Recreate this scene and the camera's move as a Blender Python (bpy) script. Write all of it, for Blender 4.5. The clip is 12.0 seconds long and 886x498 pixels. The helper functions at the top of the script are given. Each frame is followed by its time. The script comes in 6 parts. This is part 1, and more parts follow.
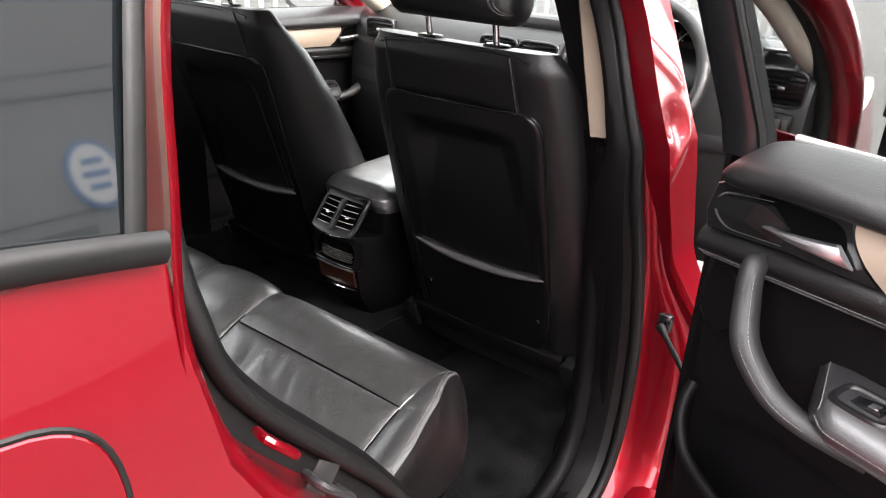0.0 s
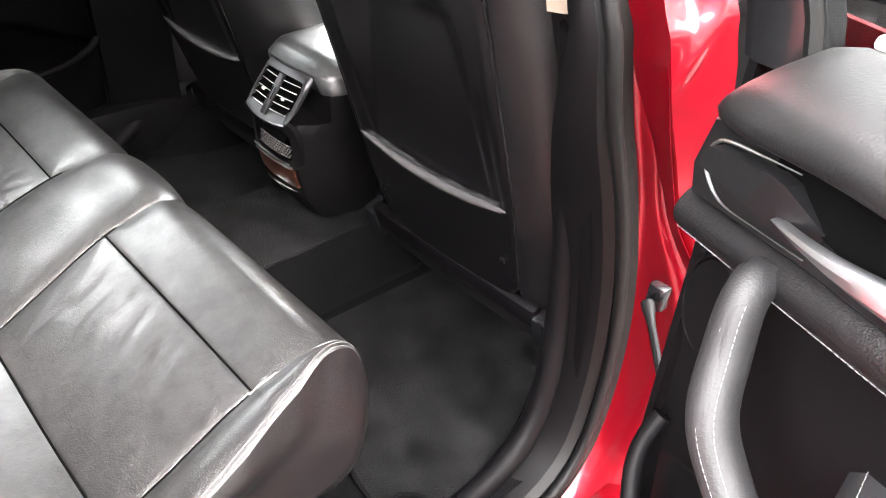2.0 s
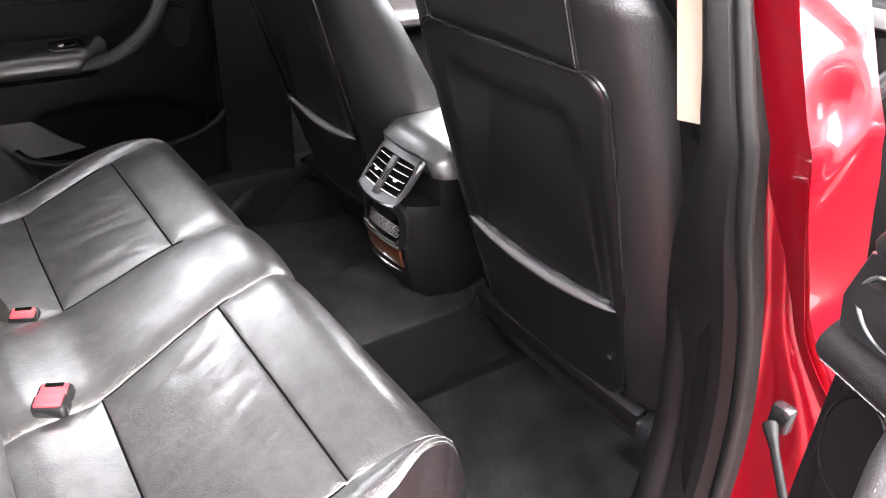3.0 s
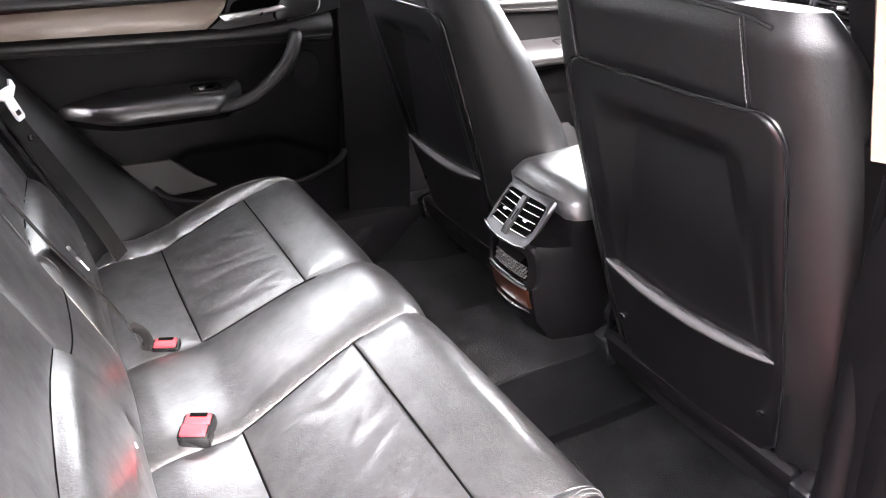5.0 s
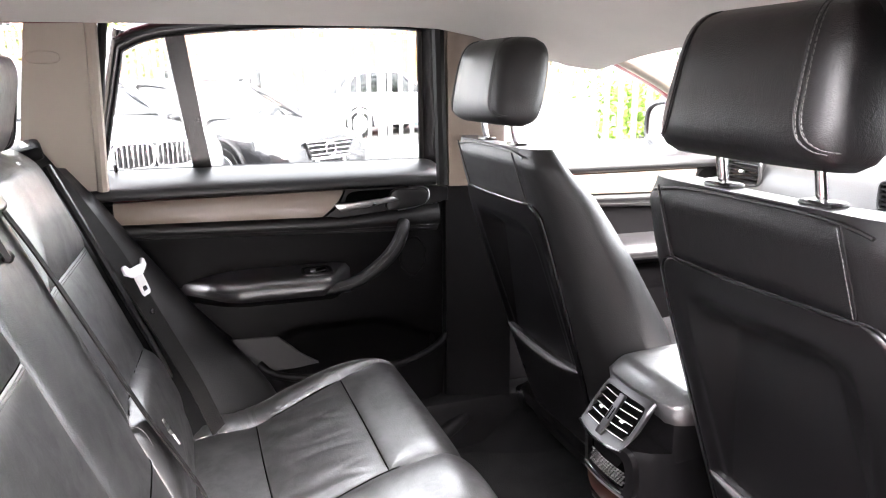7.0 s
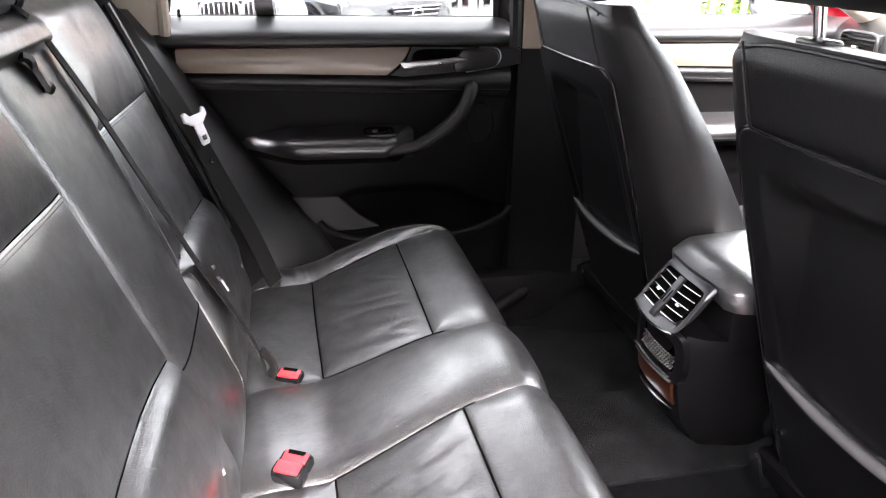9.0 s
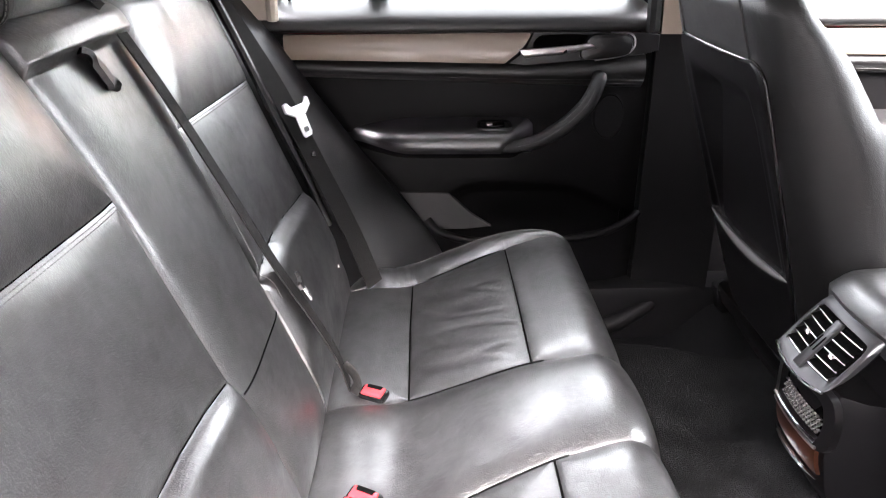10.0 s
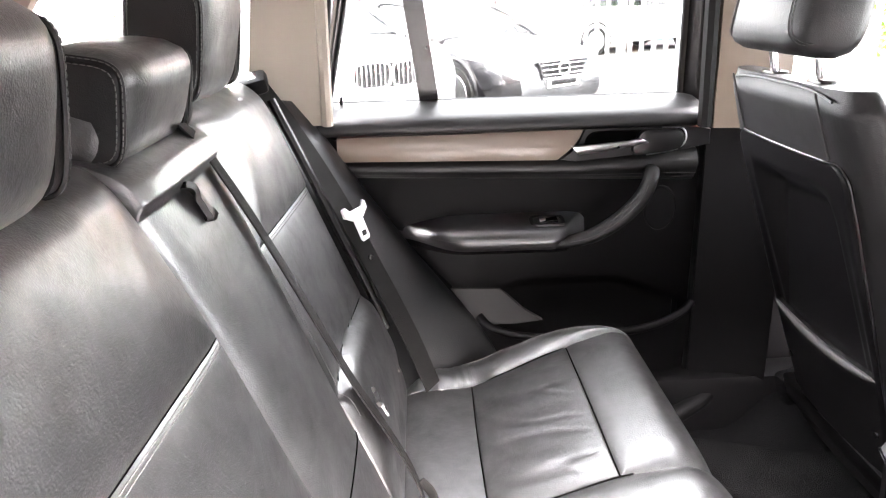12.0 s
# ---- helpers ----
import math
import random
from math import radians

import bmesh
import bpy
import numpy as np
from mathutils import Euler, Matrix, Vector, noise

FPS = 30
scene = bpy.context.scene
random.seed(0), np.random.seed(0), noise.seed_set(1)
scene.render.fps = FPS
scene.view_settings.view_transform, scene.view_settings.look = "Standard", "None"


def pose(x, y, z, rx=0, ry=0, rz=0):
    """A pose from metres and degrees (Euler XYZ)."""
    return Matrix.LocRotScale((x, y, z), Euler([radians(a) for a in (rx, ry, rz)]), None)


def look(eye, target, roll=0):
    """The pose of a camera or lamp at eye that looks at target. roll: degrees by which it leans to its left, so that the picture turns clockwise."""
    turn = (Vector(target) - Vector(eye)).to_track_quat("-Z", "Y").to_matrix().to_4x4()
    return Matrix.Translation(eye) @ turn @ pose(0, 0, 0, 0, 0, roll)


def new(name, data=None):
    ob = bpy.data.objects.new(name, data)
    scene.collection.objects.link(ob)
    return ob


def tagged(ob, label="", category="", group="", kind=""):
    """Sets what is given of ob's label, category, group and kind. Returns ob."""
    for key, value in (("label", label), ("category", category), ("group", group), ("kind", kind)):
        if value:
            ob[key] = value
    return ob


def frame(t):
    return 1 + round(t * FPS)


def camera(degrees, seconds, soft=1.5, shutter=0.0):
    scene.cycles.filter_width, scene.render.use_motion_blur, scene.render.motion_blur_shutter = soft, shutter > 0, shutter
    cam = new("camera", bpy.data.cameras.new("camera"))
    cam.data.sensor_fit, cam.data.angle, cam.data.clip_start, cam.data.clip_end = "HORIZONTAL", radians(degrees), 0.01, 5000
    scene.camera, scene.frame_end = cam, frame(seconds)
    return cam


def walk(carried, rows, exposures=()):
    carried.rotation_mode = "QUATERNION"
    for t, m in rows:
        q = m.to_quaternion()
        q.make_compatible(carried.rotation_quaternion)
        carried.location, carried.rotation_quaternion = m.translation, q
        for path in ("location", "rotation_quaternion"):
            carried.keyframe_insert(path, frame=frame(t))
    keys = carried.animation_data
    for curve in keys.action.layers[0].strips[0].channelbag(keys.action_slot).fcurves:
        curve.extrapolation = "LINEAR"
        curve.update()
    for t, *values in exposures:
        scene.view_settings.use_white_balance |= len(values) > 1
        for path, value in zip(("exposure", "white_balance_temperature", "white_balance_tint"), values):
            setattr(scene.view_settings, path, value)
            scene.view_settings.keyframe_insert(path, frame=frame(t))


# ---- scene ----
cam = camera(62.1, 12.0, 1.1)
PATH = [
    (0, (1.202, -0.778, 1.461), (0.087, 0.689, 0.685), 3.3),
    (0.5, (1.233, -0.635, 1.462), (0.042, 0.743, 0.636), 3.3),
    (1, (1.334, -0.447, 1.429), (0.181, 0.809, 0.384), 2.3),
    (1.5, (1.233, -0.324, 1.394), (0.168, 0.901, 0.225), 3.2),
    (2, (1.134, -0.278, 1.398), (-0.033, 0.874, 0.252), 3.2),
    (2.5, (1.101, -0.255, 1.405), (-0.184, 0.831, 0.324), 3.1),
    (3, (1.093, -0.279, 1.42), (-0.304, 0.742, 0.415), 2.3),
    (3.5, (1.076, -0.332, 1.422), (-0.409, 0.609, 0.47), 1.0),
    (3.7, (1.07, -0.35, 1.419), (-0.434, 0.575, 0.479), 0.7),
    (5.3, (1.033, -0.335, 1.413), (-0.545, 0.497, 0.509), -0.3),
    (5.5, (1.031, -0.326, 1.418), (-0.565, 0.49, 0.53), -0.5),
    (6, (1.032, -0.307, 1.444), (-0.658, 0.465, 0.704), -0.7),
    (6.5, (1.036, -0.299, 1.433), (-0.753, 0.403, 0.88), -0.7),
    (6.7, (1.036, -0.301, 1.429), (-0.783, 0.372, 0.943), -0.6),
    (8.3, (1.046, -0.244, 1.392), (-0.819, 0.262, 0.876), 0.5),
    (8.5, (1.044, -0.239, 1.379), (-0.799, 0.248, 0.773), 0.7),
    (9, (1.005, -0.235, 1.384), (-0.796, 0.167, 0.613), 1.1),
    (9.5, (0.941, -0.203, 1.398), (-0.866, 0.015, 0.569), 0.4),
    (10, (0.858, -0.154, 1.383), (-0.962, -0.122, 0.555), -0.5),
    (10.5, (0.805, -0.134, 1.368), (-1.024, -0.274, 0.572), -1.7),
    (11, (0.761, -0.154, 1.374), (-1.072, -0.407, 0.615), -2.7),
    (11.5, (0.746, -0.193, 1.405), (-1.107, -0.445, 0.696), -3.0),
    (12, (0.809, -0.274, 1.435), (-1.081, -0.233, 0.781), -2.0),
]
walk(cam, [(t, look(eye, target, roll)) for t, eye, target, roll in PATH],
     exposures=[(0.0, 3.90, 6700, 14), (0.5, 4.55, 6700, 14), (1.0, 4.62, 6700, 11), (1.5, 5.17, 6700, 12), (2.0, 5.42, 6700, 13), (2.5, 5.60, 6650, 15), (3.5, 5.80, 6600, 18), (5.5, 5.98, 6550, 18), (6.0, 6.15, 6550, 18), (6.5, 6.08, 6550, 18), (8.3, 4.65, 6450, 18), (9.0, 5.18, 6500, 18), (9.5, 5.56, 6500, 18), (10.0, 5.72, 6500, 18), (11.0, 6.02, 6550, 18), (12.0, 6.28, 6650, 18)])

# ---- light ----
world = bpy.data.worlds.new("overcast_sky")
scene.world = world
world.use_nodes = True
wn = world.node_tree.nodes
sky = wn.new("ShaderNodeTexSky")
sky.sky_type = "NISHITA"
sky.sun_disc = False
sky.sun_elevation, sky.sun_rotation = radians(42), radians(97)
sky.air_density, sky.dust_density, sky.ozone_density = 1.0, 4.0, 1.0
soft_sky = wn.new("ShaderNodeHueSaturation")
soft_sky.inputs["Saturation"].default_value = 0.25
world.node_tree.links.new(sky.outputs[0], soft_sky.inputs["Color"])
cloud = wn.new("ShaderNodeMix")
cloud.data_type = "RGBA"
cloud.inputs["Factor"].default_value = 0.6
cloud.inputs["B"].default_value = (7.0, 7.1, 7.2, 1)
world.node_tree.links.new(soft_sky.outputs[0], cloud.inputs["A"])
world.node_tree.links.new(cloud.outputs["Result"], wn["Background"].inputs["Color"])
wn["Background"].inputs["Strength"].default_value = 0.15
sun = new("sun", bpy.data.lights.new("sun", "SUN"))
sun.data.energy, sun.data.angle, sun.data.color = 0.9, radians(40), (1.0, 0.96, 0.9)
sun.matrix_world = look((8, 1.0, 7), (0, 0, 0))

# ---- materials ----
def material(name, color, rough=0.5, metal=0.0, grain=0.0, grain_scale=300.0, vary=0.15, vary_scale=8.0, spec=0.5,
             coat=0.0, coat_rough=0.03, rough_vary=0.1, wrinkle=0.0, wrinkle_scale=14.0, stretch=(1, 1, 1), crease=0.0, crease_scale=80.0, coat_ior=1.5, coat_worn=0.0):
    m = bpy.data.materials.new(name)
    m.use_nodes = True
    t = m.node_tree
    n, link = t.nodes, t.links.new
    b = n["Principled BSDF"]
    b.inputs["Metallic"].default_value = metal
    b.inputs["Specular IOR Level"].default_value = spec
    b.inputs["Coat Weight"].default_value = coat
    b.inputs["Coat Roughness"].default_value = coat_rough
    b.inputs["Coat IOR"].default_value = coat_ior
    co = n.new("ShaderNodeTexCoord")
    mp = n.new("ShaderNodeMapping")
    mp.inputs["Scale"].default_value = stretch
    link(co.outputs["Object"], mp.inputs["Vector"])
    big = n.new("ShaderNodeTexNoise")
    big.inputs["Scale"].default_value, big.inputs["Detail"].default_value = vary_scale, 5
    link(mp.outputs[0], big.inputs["Vector"])
    ramp = n.new("ShaderNodeMapRange")
    ramp.inputs["To Min"].default_value, ramp.inputs["To Max"].default_value = 1 - vary, 1 + vary
    link(big.outputs["Fac"], ramp.inputs["Value"])
    hue = n.new("ShaderNodeHueSaturation")
    hue.inputs["Color"].default_value = (*color, 1)
    link(ramp.outputs[0], hue.inputs["Value"])
    link(hue.outputs[0], b.inputs["Base Color"])
    rr = n.new("ShaderNodeMapRange")
    rr.inputs["To Min"].default_value, rr.inputs["To Max"].default_value = max(0.0, rough - rough_vary), min(1.0, rough + rough_vary)
    mid = n.new("ShaderNodeTexNoise")
    mid.inputs["Scale"].default_value, mid.inputs["Detail"].default_value = vary_scale * 3.1, 4
    link(mp.outputs[0], mid.inputs["Vector"])
    link(mid.outputs["Fac"], rr.inputs["Value"])
    link(rr.outputs[0], b.inputs["Roughness"])
    if coat_worn:
        # the finish is worn off in soft patches
        worn, wr = n.new("ShaderNodeTexNoise"), n.new("ShaderNodeMapRange")
        worn.inputs["Scale"].default_value, worn.inputs["Detail"].default_value, worn.inputs["Roughness"].default_value = 11.0, 9, 0.68
        wr.inputs["From Min"].default_value, wr.inputs["From Max"].default_value = 0.36, 0.62
        wr.inputs["To Min"].default_value, wr.inputs["To Max"].default_value = coat * (1 - coat_worn), coat
        link(mp.outputs[0], worn.inputs["Vector"])
        link(worn.outputs["Fac"], wr.inputs["Value"])
        link(wr.outputs[0], b.inputs["Coat Weight"])
    last = None
    if wrinkle:
        w = n.new("ShaderNodeTexNoise")
        w.inputs["Scale"].default_value, w.inputs["Detail"].default_value, w.inputs["Distortion"].default_value = wrinkle_scale, 3, 0.6
        link(mp.outputs[0], w.inputs["Vector"])
        bw = n.new("ShaderNodeBump")
        bw.inputs["Strength"].default_value, bw.inputs["Distance"].default_value = 1.0, wrinkle
        link(w.outputs["Fac"], bw.inputs["Height"])
        last = bw
    if crease:
        cr = n.new("ShaderNodeTexNoise")
        cr.inputs["Scale"].default_value, cr.inputs["Detail"].default_value, cr.inputs["Distortion"].default_value = crease_scale, 6, 1.2
        cr.inputs["Roughness"].default_value = 0.65
        link(mp.outputs[0], cr.inputs["Vector"])
        bc = n.new("ShaderNodeBump")
        bc.inputs["Strength"].default_value, bc.inputs["Distance"].default_value = 1.0, crease
        link(cr.outputs["Fac"], bc.inputs["Height"])
        if last:
            link(last.outputs[0], bc.inputs["Normal"])
        last = bc
    if grain:
        g = n.new("ShaderNodeTexVoronoi")
        g.inputs["Scale"].default_value = grain_scale
        link(mp.outputs[0], g.inputs["Vector"])
        bg = n.new("ShaderNodeBump")
        bg.inputs["Strength"].default_value, bg.inputs["Distance"].default_value = 1.0, grain
        link(g.outputs["Distance"], bg.inputs["Height"])
        if last:
            link(last.outputs[0], bg.inputs["Normal"])
        last = bg
    if last:
        link(last.outputs[0], b.inputs["Normal"])
    return m


def thin_glass(name, tint=(0.84, 0.88, 0.87), gloss=0.02):
    """Thin window glass: straight through, with a Fresnel gloss."""
    m = bpy.data.materials.new(name)
    m.use_nodes = True
    t = m.node_tree
    n, link = t.nodes, t.links.new
    n.remove(n["Principled BSDF"])
    tr, gl, mix, fr = n.new("ShaderNodeBsdfTransparent"), n.new("ShaderNodeBsdfGlossy"), n.new("ShaderNodeMixShader"), n.new("ShaderNodeMapRange")
    tr.inputs["Color"].default_value = (*tint, 1)
    gl.inputs["Roughness"].default_value = gloss
    lw, pw = n.new("ShaderNodeLayerWeight"), n.new("ShaderNodeMath")
    lw.inputs["Blend"].default_value = 0.5
    pw.operation = "POWER"
    pw.inputs[1].default_value = 5.0
    link(lw.outputs["Facing"], pw.inputs[0])
    link(pw.outputs[0], fr.inputs["Value"])
    fr.inputs["To Min"].default_value = 0.04
    link(fr.outputs[0], mix.inputs["Fac"])
    link(tr.outputs[0], mix.inputs[1])
    link(gl.outputs[0], mix.inputs[2])
    link(mix.outputs[0], n["Material Output"].inputs["Surface"])
    return m


LEATHER = material("black_leather", (0.0070, 0.0068, 0.0071), 0.38, spec=0.9, coat=1.0, coat_rough=0.28, coat_ior=1.92, coat_worn=0.6, grain=0.00040, grain_scale=480, wrinkle=0.0028, wrinkle_scale=9, crease=0.0015, crease_scale=75, rough_vary=0.10, vary=0.25)
LEATHER_FRONT = material("seat_leather", (0.0028, 0.0026, 0.0029), 0.41, spec=0.50, coat=0.05, coat_rough=0.3, grain=0.00022, grain_scale=600, wrinkle=0.0005, wrinkle_scale=12, crease=0.0005, crease_scale=90, rough_vary=0.06)
DOOR_LEATHER = material("door_leather", (0.0135, 0.0128, 0.0138), 0.38, spec=1.0, coat=0.8, coat_rough=0.33, grain=0.00015, grain_scale=560, wrinkle=0.0002, wrinkle_scale=40, crease=0.0003, crease_scale=110, rough_vary=0.06)
GRIP = material("grip_leather", (0.0060, 0.0058, 0.0062), 0.58, spec=0.5, grain=0.0002, grain_scale=500, crease=0.0003, crease_scale=110, rough_vary=0.04)
PAD = material("grained_dash_pad", (0.004, 0.004, 0.0042), 0.42, spec=0.5, coat=0.06, coat_rough=0.35, grain=0.00015, grain_scale=420, crease=0.00025, crease_scale=130, rough_vary=0.06)
PLASTIC = material("black_plastic", (0.0024, 0.0022, 0.0025), 0.50, spec=0.10, grain=0.00012, grain_scale=700, rough_vary=0.06)
BACKSHELL = material("moulded_back_plastic", (0.0022, 0.0020, 0.0023), 0.30, spec=0.50, grain=0.00010, grain_scale=700, rough_vary=0.0)
TRIM_BLACK = material("satin_black_trim", (0.004, 0.004, 0.0043), 0.34, spec=0.5, grain=0.00004, grain_scale=900, rough_vary=0.05)
# dull black for seam lines, and for shade coloured into recesses and vents
SEAM_RECESS = material("seam_and_recess_black", (0.002, 0.002, 0.002), 0.9, spec=0.0)
SHINY = material("gloss_black_plastic", (0.005, 0.005, 0.0055), 0.25, spec=0.4, rough_vary=0.05)
RUBBER = material("black_rubber", (0.003, 0.003, 0.003), 0.5, spec=0.2, vary=0.35, vary_scale=25, wrinkle=0.0004, wrinkle_scale=60, rough_vary=0.12)
CARPET = material("charcoal_carpet", (0.0034, 0.0034, 0.0037), 0.95, grain=0.0012, grain_scale=650, vary=0.45, vary_scale=9, spec=0.03)
MAT = material("charcoal_mat_pile", (0.0078, 0.0078, 0.0081), 0.95, grain=0.0022, grain_scale=420, vary=1.5, vary_scale=13, spec=0.03)
PAINT = material("dark_red_metallic_paint", (0.185, 0.0020, 0.0078), 0.30, metal=0.72, spec=0.25, coat=0.75, vary=0.05, rough_vary=0.03)
CREAM = material("cream_trim", (0.215, 0.168, 0.132), 0.32, coat=0.3, vary=0.05, rough_vary=0.05)
MATT_CREAM = material("matt_cream_pillar_plastic", (0.165, 0.128, 0.098), 0.75, spec=0.2, grain=0.0001, grain_scale=600, vary=0.06)
BEIGE = material("beige_pillar_plastic", (0.42, 0.37, 0.31), 0.62, grain=0.0001, grain_scale=600, vary=0.05)
CLOTH = material("grey_headliner_cloth", (0.66, 0.64, 0.60), 0.9, grain=0.0003, grain_scale=900, vary=0.06)
SILVER = material("satin_silver", (0.62, 0.62, 0.63), 0.30, metal=1.0, vary=0.05, rough_vary=0.08)
CHROME = material("chrome", (0.80, 0.80, 0.81), 0.08, metal=1.0, vary=0.03, rough_vary=0.04)
GREY = material("dark_grey_plastic", (0.045, 0.043, 0.043), 0.6, grain=0.0001, vary=0.1)
SATIN = material("dark_satin_silver", (0.048, 0.048, 0.050), 0.36, metal=0.8, vary=0.08)
STEEL = material("pale_steel", (0.72, 0.71, 0.72), 0.38, metal=0.35, vary=0.05)
# one grey thread in two tones: paler on lit doors, darker on shaded seats
STITCH_LIT = material("grey_thread_lit", (0.15, 0.148, 0.145), 0.8, vary=0.2, vary_scale=200)
STITCH_SHADED = material("grey_thread_shaded", (0.11, 0.109, 0.107), 0.8, vary=0.2, vary_scale=200)
WEB = material("belt_webbing", (0.0095, 0.0090, 0.0088), 0.75, spec=0.15, grain=0.0004, grain_scale=900, vary=0.2, stretch=(1, 1, 4))
RED = material("red_buckle_plastic", (0.45, 0.022, 0.028), 0.38, vary=0.12, vary_scale=60)
WOOD = material("brown_ash_lid", (0.022, 0.0065, 0.0032), 0.35, spec=0.3, vary=0.4, vary_scale=40, stretch=(1, 8, 8))
PALE = material("pale_grey_plastic", (0.30, 0.29, 0.28), 0.5, vary=0.1)
WHITE = material("white_plastic", (0.75, 0.75, 0.73), 0.5, vary=0.05)
GLASS = thin_glass("window_glass", (0.78, 0.80, 0.79))
# tint added to hold back the bright view outside
DIM_GLASS = thin_glass("dimmed_rear_glass", (0.60, 0.615, 0.61))
TARMAC = material("worn_tarmac", (0.075, 0.073, 0.070), 0.9, grain=0.004, grain_scale=60, vary=0.35, vary_scale=1.2, spec=0.2)
BRICK = material("orange_brick", (0.27, 0.105, 0.036), 0.85, grain=0.002, grain_scale=60, vary=0.25, vary_scale=3)
MORTAR = material("pale_mortar", (0.30, 0.24, 0.18), 0.95, grain=0.003, grain_scale=90, vary=0.15)
GALV = material("galvanised_steel", (0.26, 0.27, 0.28), 0.55, metal=0.3, vary=0.15, vary_scale=6)
CARBLACK = material("black_car_paint", (0.006, 0.006, 0.007), 0.25, coat=0.6, vary=0.05, rough_vary=0.03)
CARSILVER = material("silver_car_paint", (0.26, 0.265, 0.275), 0.30, metal=0.6, coat=1.0, vary=0.05, rough_vary=0.03)
CARWHITE = material("white_car_paint", (0.78, 0.78, 0.78), 0.3, coat=0.8, vary=0.03)
DARKGLASS = material("dark_car_glass", (0.004, 0.005, 0.0055), 0.04, spec=0.72, vary=0.1, rough_vary=0.02)
LEAF = material("leaves", (0.07, 0.12, 0.02), 0.6, vary=0.5, vary_scale=2.5)
BARK = material("bark", (0.12, 0.09, 0.06), 0.9, grain=0.01, grain_scale=25, vary=0.3)
RENDERED = material("grey_rendered_wall", (0.24, 0.235, 0.23), 0.9, grain=0.002, grain_scale=80, vary=0.12, vary_scale=0.8)
BLUE = material("blue_paint", (0.06, 0.18, 0.42), 0.5, vary=0.1)


# ---- building helpers ----
class Shape:
    """A list of corners and faces, to which simple forms are added."""

    def __init__(self):
        self.v, self.f = [], []

    def add(self, vs, fs):
        o = len(self.v)
        self.v += [tuple(p) for p in vs]
        self.f += [tuple(i + o for i in f) for f in fs]
        return self

    def grid(self, fn, nu, nv):
        vs = [fn(i / (nu - 1), j / (nv - 1)) for i in range(nu) for j in range(nv)]
        fs = [(i * nv + j, (i + 1) * nv + j, (i + 1) * nv + j + 1, i * nv + j + 1) for i in range(nu - 1) for j in range(nv - 1)]
        return self.add(vs, fs)

    def shell(self, fn, nu, nv, off):
        """A sheet with thickness: fn(u, v), and the same set off by the vector off."""
        off = Vector(off)
        a = [Vector(fn(i / (nu - 1), j / (nv - 1))) for i in range(nu) for j in range(nv)]
        k = len(a)
        fs = []
        for i in range(nu - 1):
            for j in range(nv - 1):
                q = (i * nv + j, (i + 1) * nv + j, (i + 1) * nv + j + 1, i * nv + j + 1)
                fs += [q, tuple(k + x for x in reversed(q))]
        rim = [i * nv for i in range(nu)] + [(nu - 1) * nv + j for j in range(1, nv)] + [i * nv + nv - 1 for i in range(nu - 2, -1, -1)] + [j for j in range(nv - 2, 0, -1)]
        for x, y in zip(rim, rim[1:] + rim[:1]):
            fs.append((x, y, k + y, k + x))
        return self.add(a + [p + off for p in a], fs)

    def loft(self, loops, cap=True, closed=True):
        m = len(loops[0])
        vs = [p for loop in loops for p in loop]
        fs = []
        for i in range(len(loops) - 1):
            for j in range(m if closed else m - 1):
                a, b = i * m + j, i * m + (j + 1) % m
                fs.append((a, b, b + m, a + m))
        if cap:
            fs += [tuple(range(m - 1, -1, -1)), tuple(range((len(loops) - 1) * m, len(loops) * m))]
        return self.add(vs, fs)

    def tube(self, pts, r, n=8, closed=False, flat=1.0, up=None):
        """A round or flattened (flat < 1 along up) rod along a line of points."""
        pts = [Vector(p) for p in pts]
        k = len(pts)
        loops = []
        ref = Vector(up) if up else None
        for i, p in enumerate(pts):
            a = pts[(i - 1) % k] if closed or i else p
            b = pts[(i + 1) % k] if closed or i < k - 1 else p
            t = (b - a).normalized()
            if ref is None:
                ref = t.orthogonal()
            s = t.cross(ref)
            if s.length < 1e-6:
                s = t.orthogonal()
            s.normalize()
            w = s.cross(t).normalized()
            if not up:
                ref = w
            rr = r[i] if isinstance(r, (list, tuple)) else r
            loops.append([p + s * (rr * math.cos(2 * math.pi * j / n)) + w * (rr * flat * math.sin(2 * math.pi * j / n)) for j in range(n)])
        if closed:
            loops.append(loops[0])
        return self.loft(loops, cap=not closed)

    def box(self, c, size, r=0.004, m=None, seg=2):
        bm = bmesh.new()
        bmesh.ops.create_cube(bm, size=1.0, matrix=Matrix.Diagonal((*size, 1)))
        r = min(r, min(size) * 0.49)
        if r > 0:
            bmesh.ops.bevel(bm, geom=bm.edges[:], offset=r, segments=seg, affect="EDGES", profile=0.5)
        m = (m or Matrix()).to_4x4()
        bm.verts.index_update()
        vs = [Vector(c) + m.to_3x3() @ v.co for v in bm.verts]
        fs = [tuple(v.index for v in f.verts) for f in bm.faces]
        bm.free()
        return self.add(vs, fs)

    def prism(self, outline, axis, bevel=0.0):
        """A flat outline (points) pushed out along the vector axis, with a small bevel at its far face."""
        a = [Vector(p) for p in outline]
        ax = Vector(axis)
        mid = sum(a, Vector()) / len(a)
        loops = [a]
        if bevel:
            loops.append([p + ax * (1 - bevel / ax.length) for p in a])
            loops.append([p + ax + (mid - p).normalized() * bevel for p in a])
        else:
            loops.append([p + ax for p in a])
        return self.loft(loops)

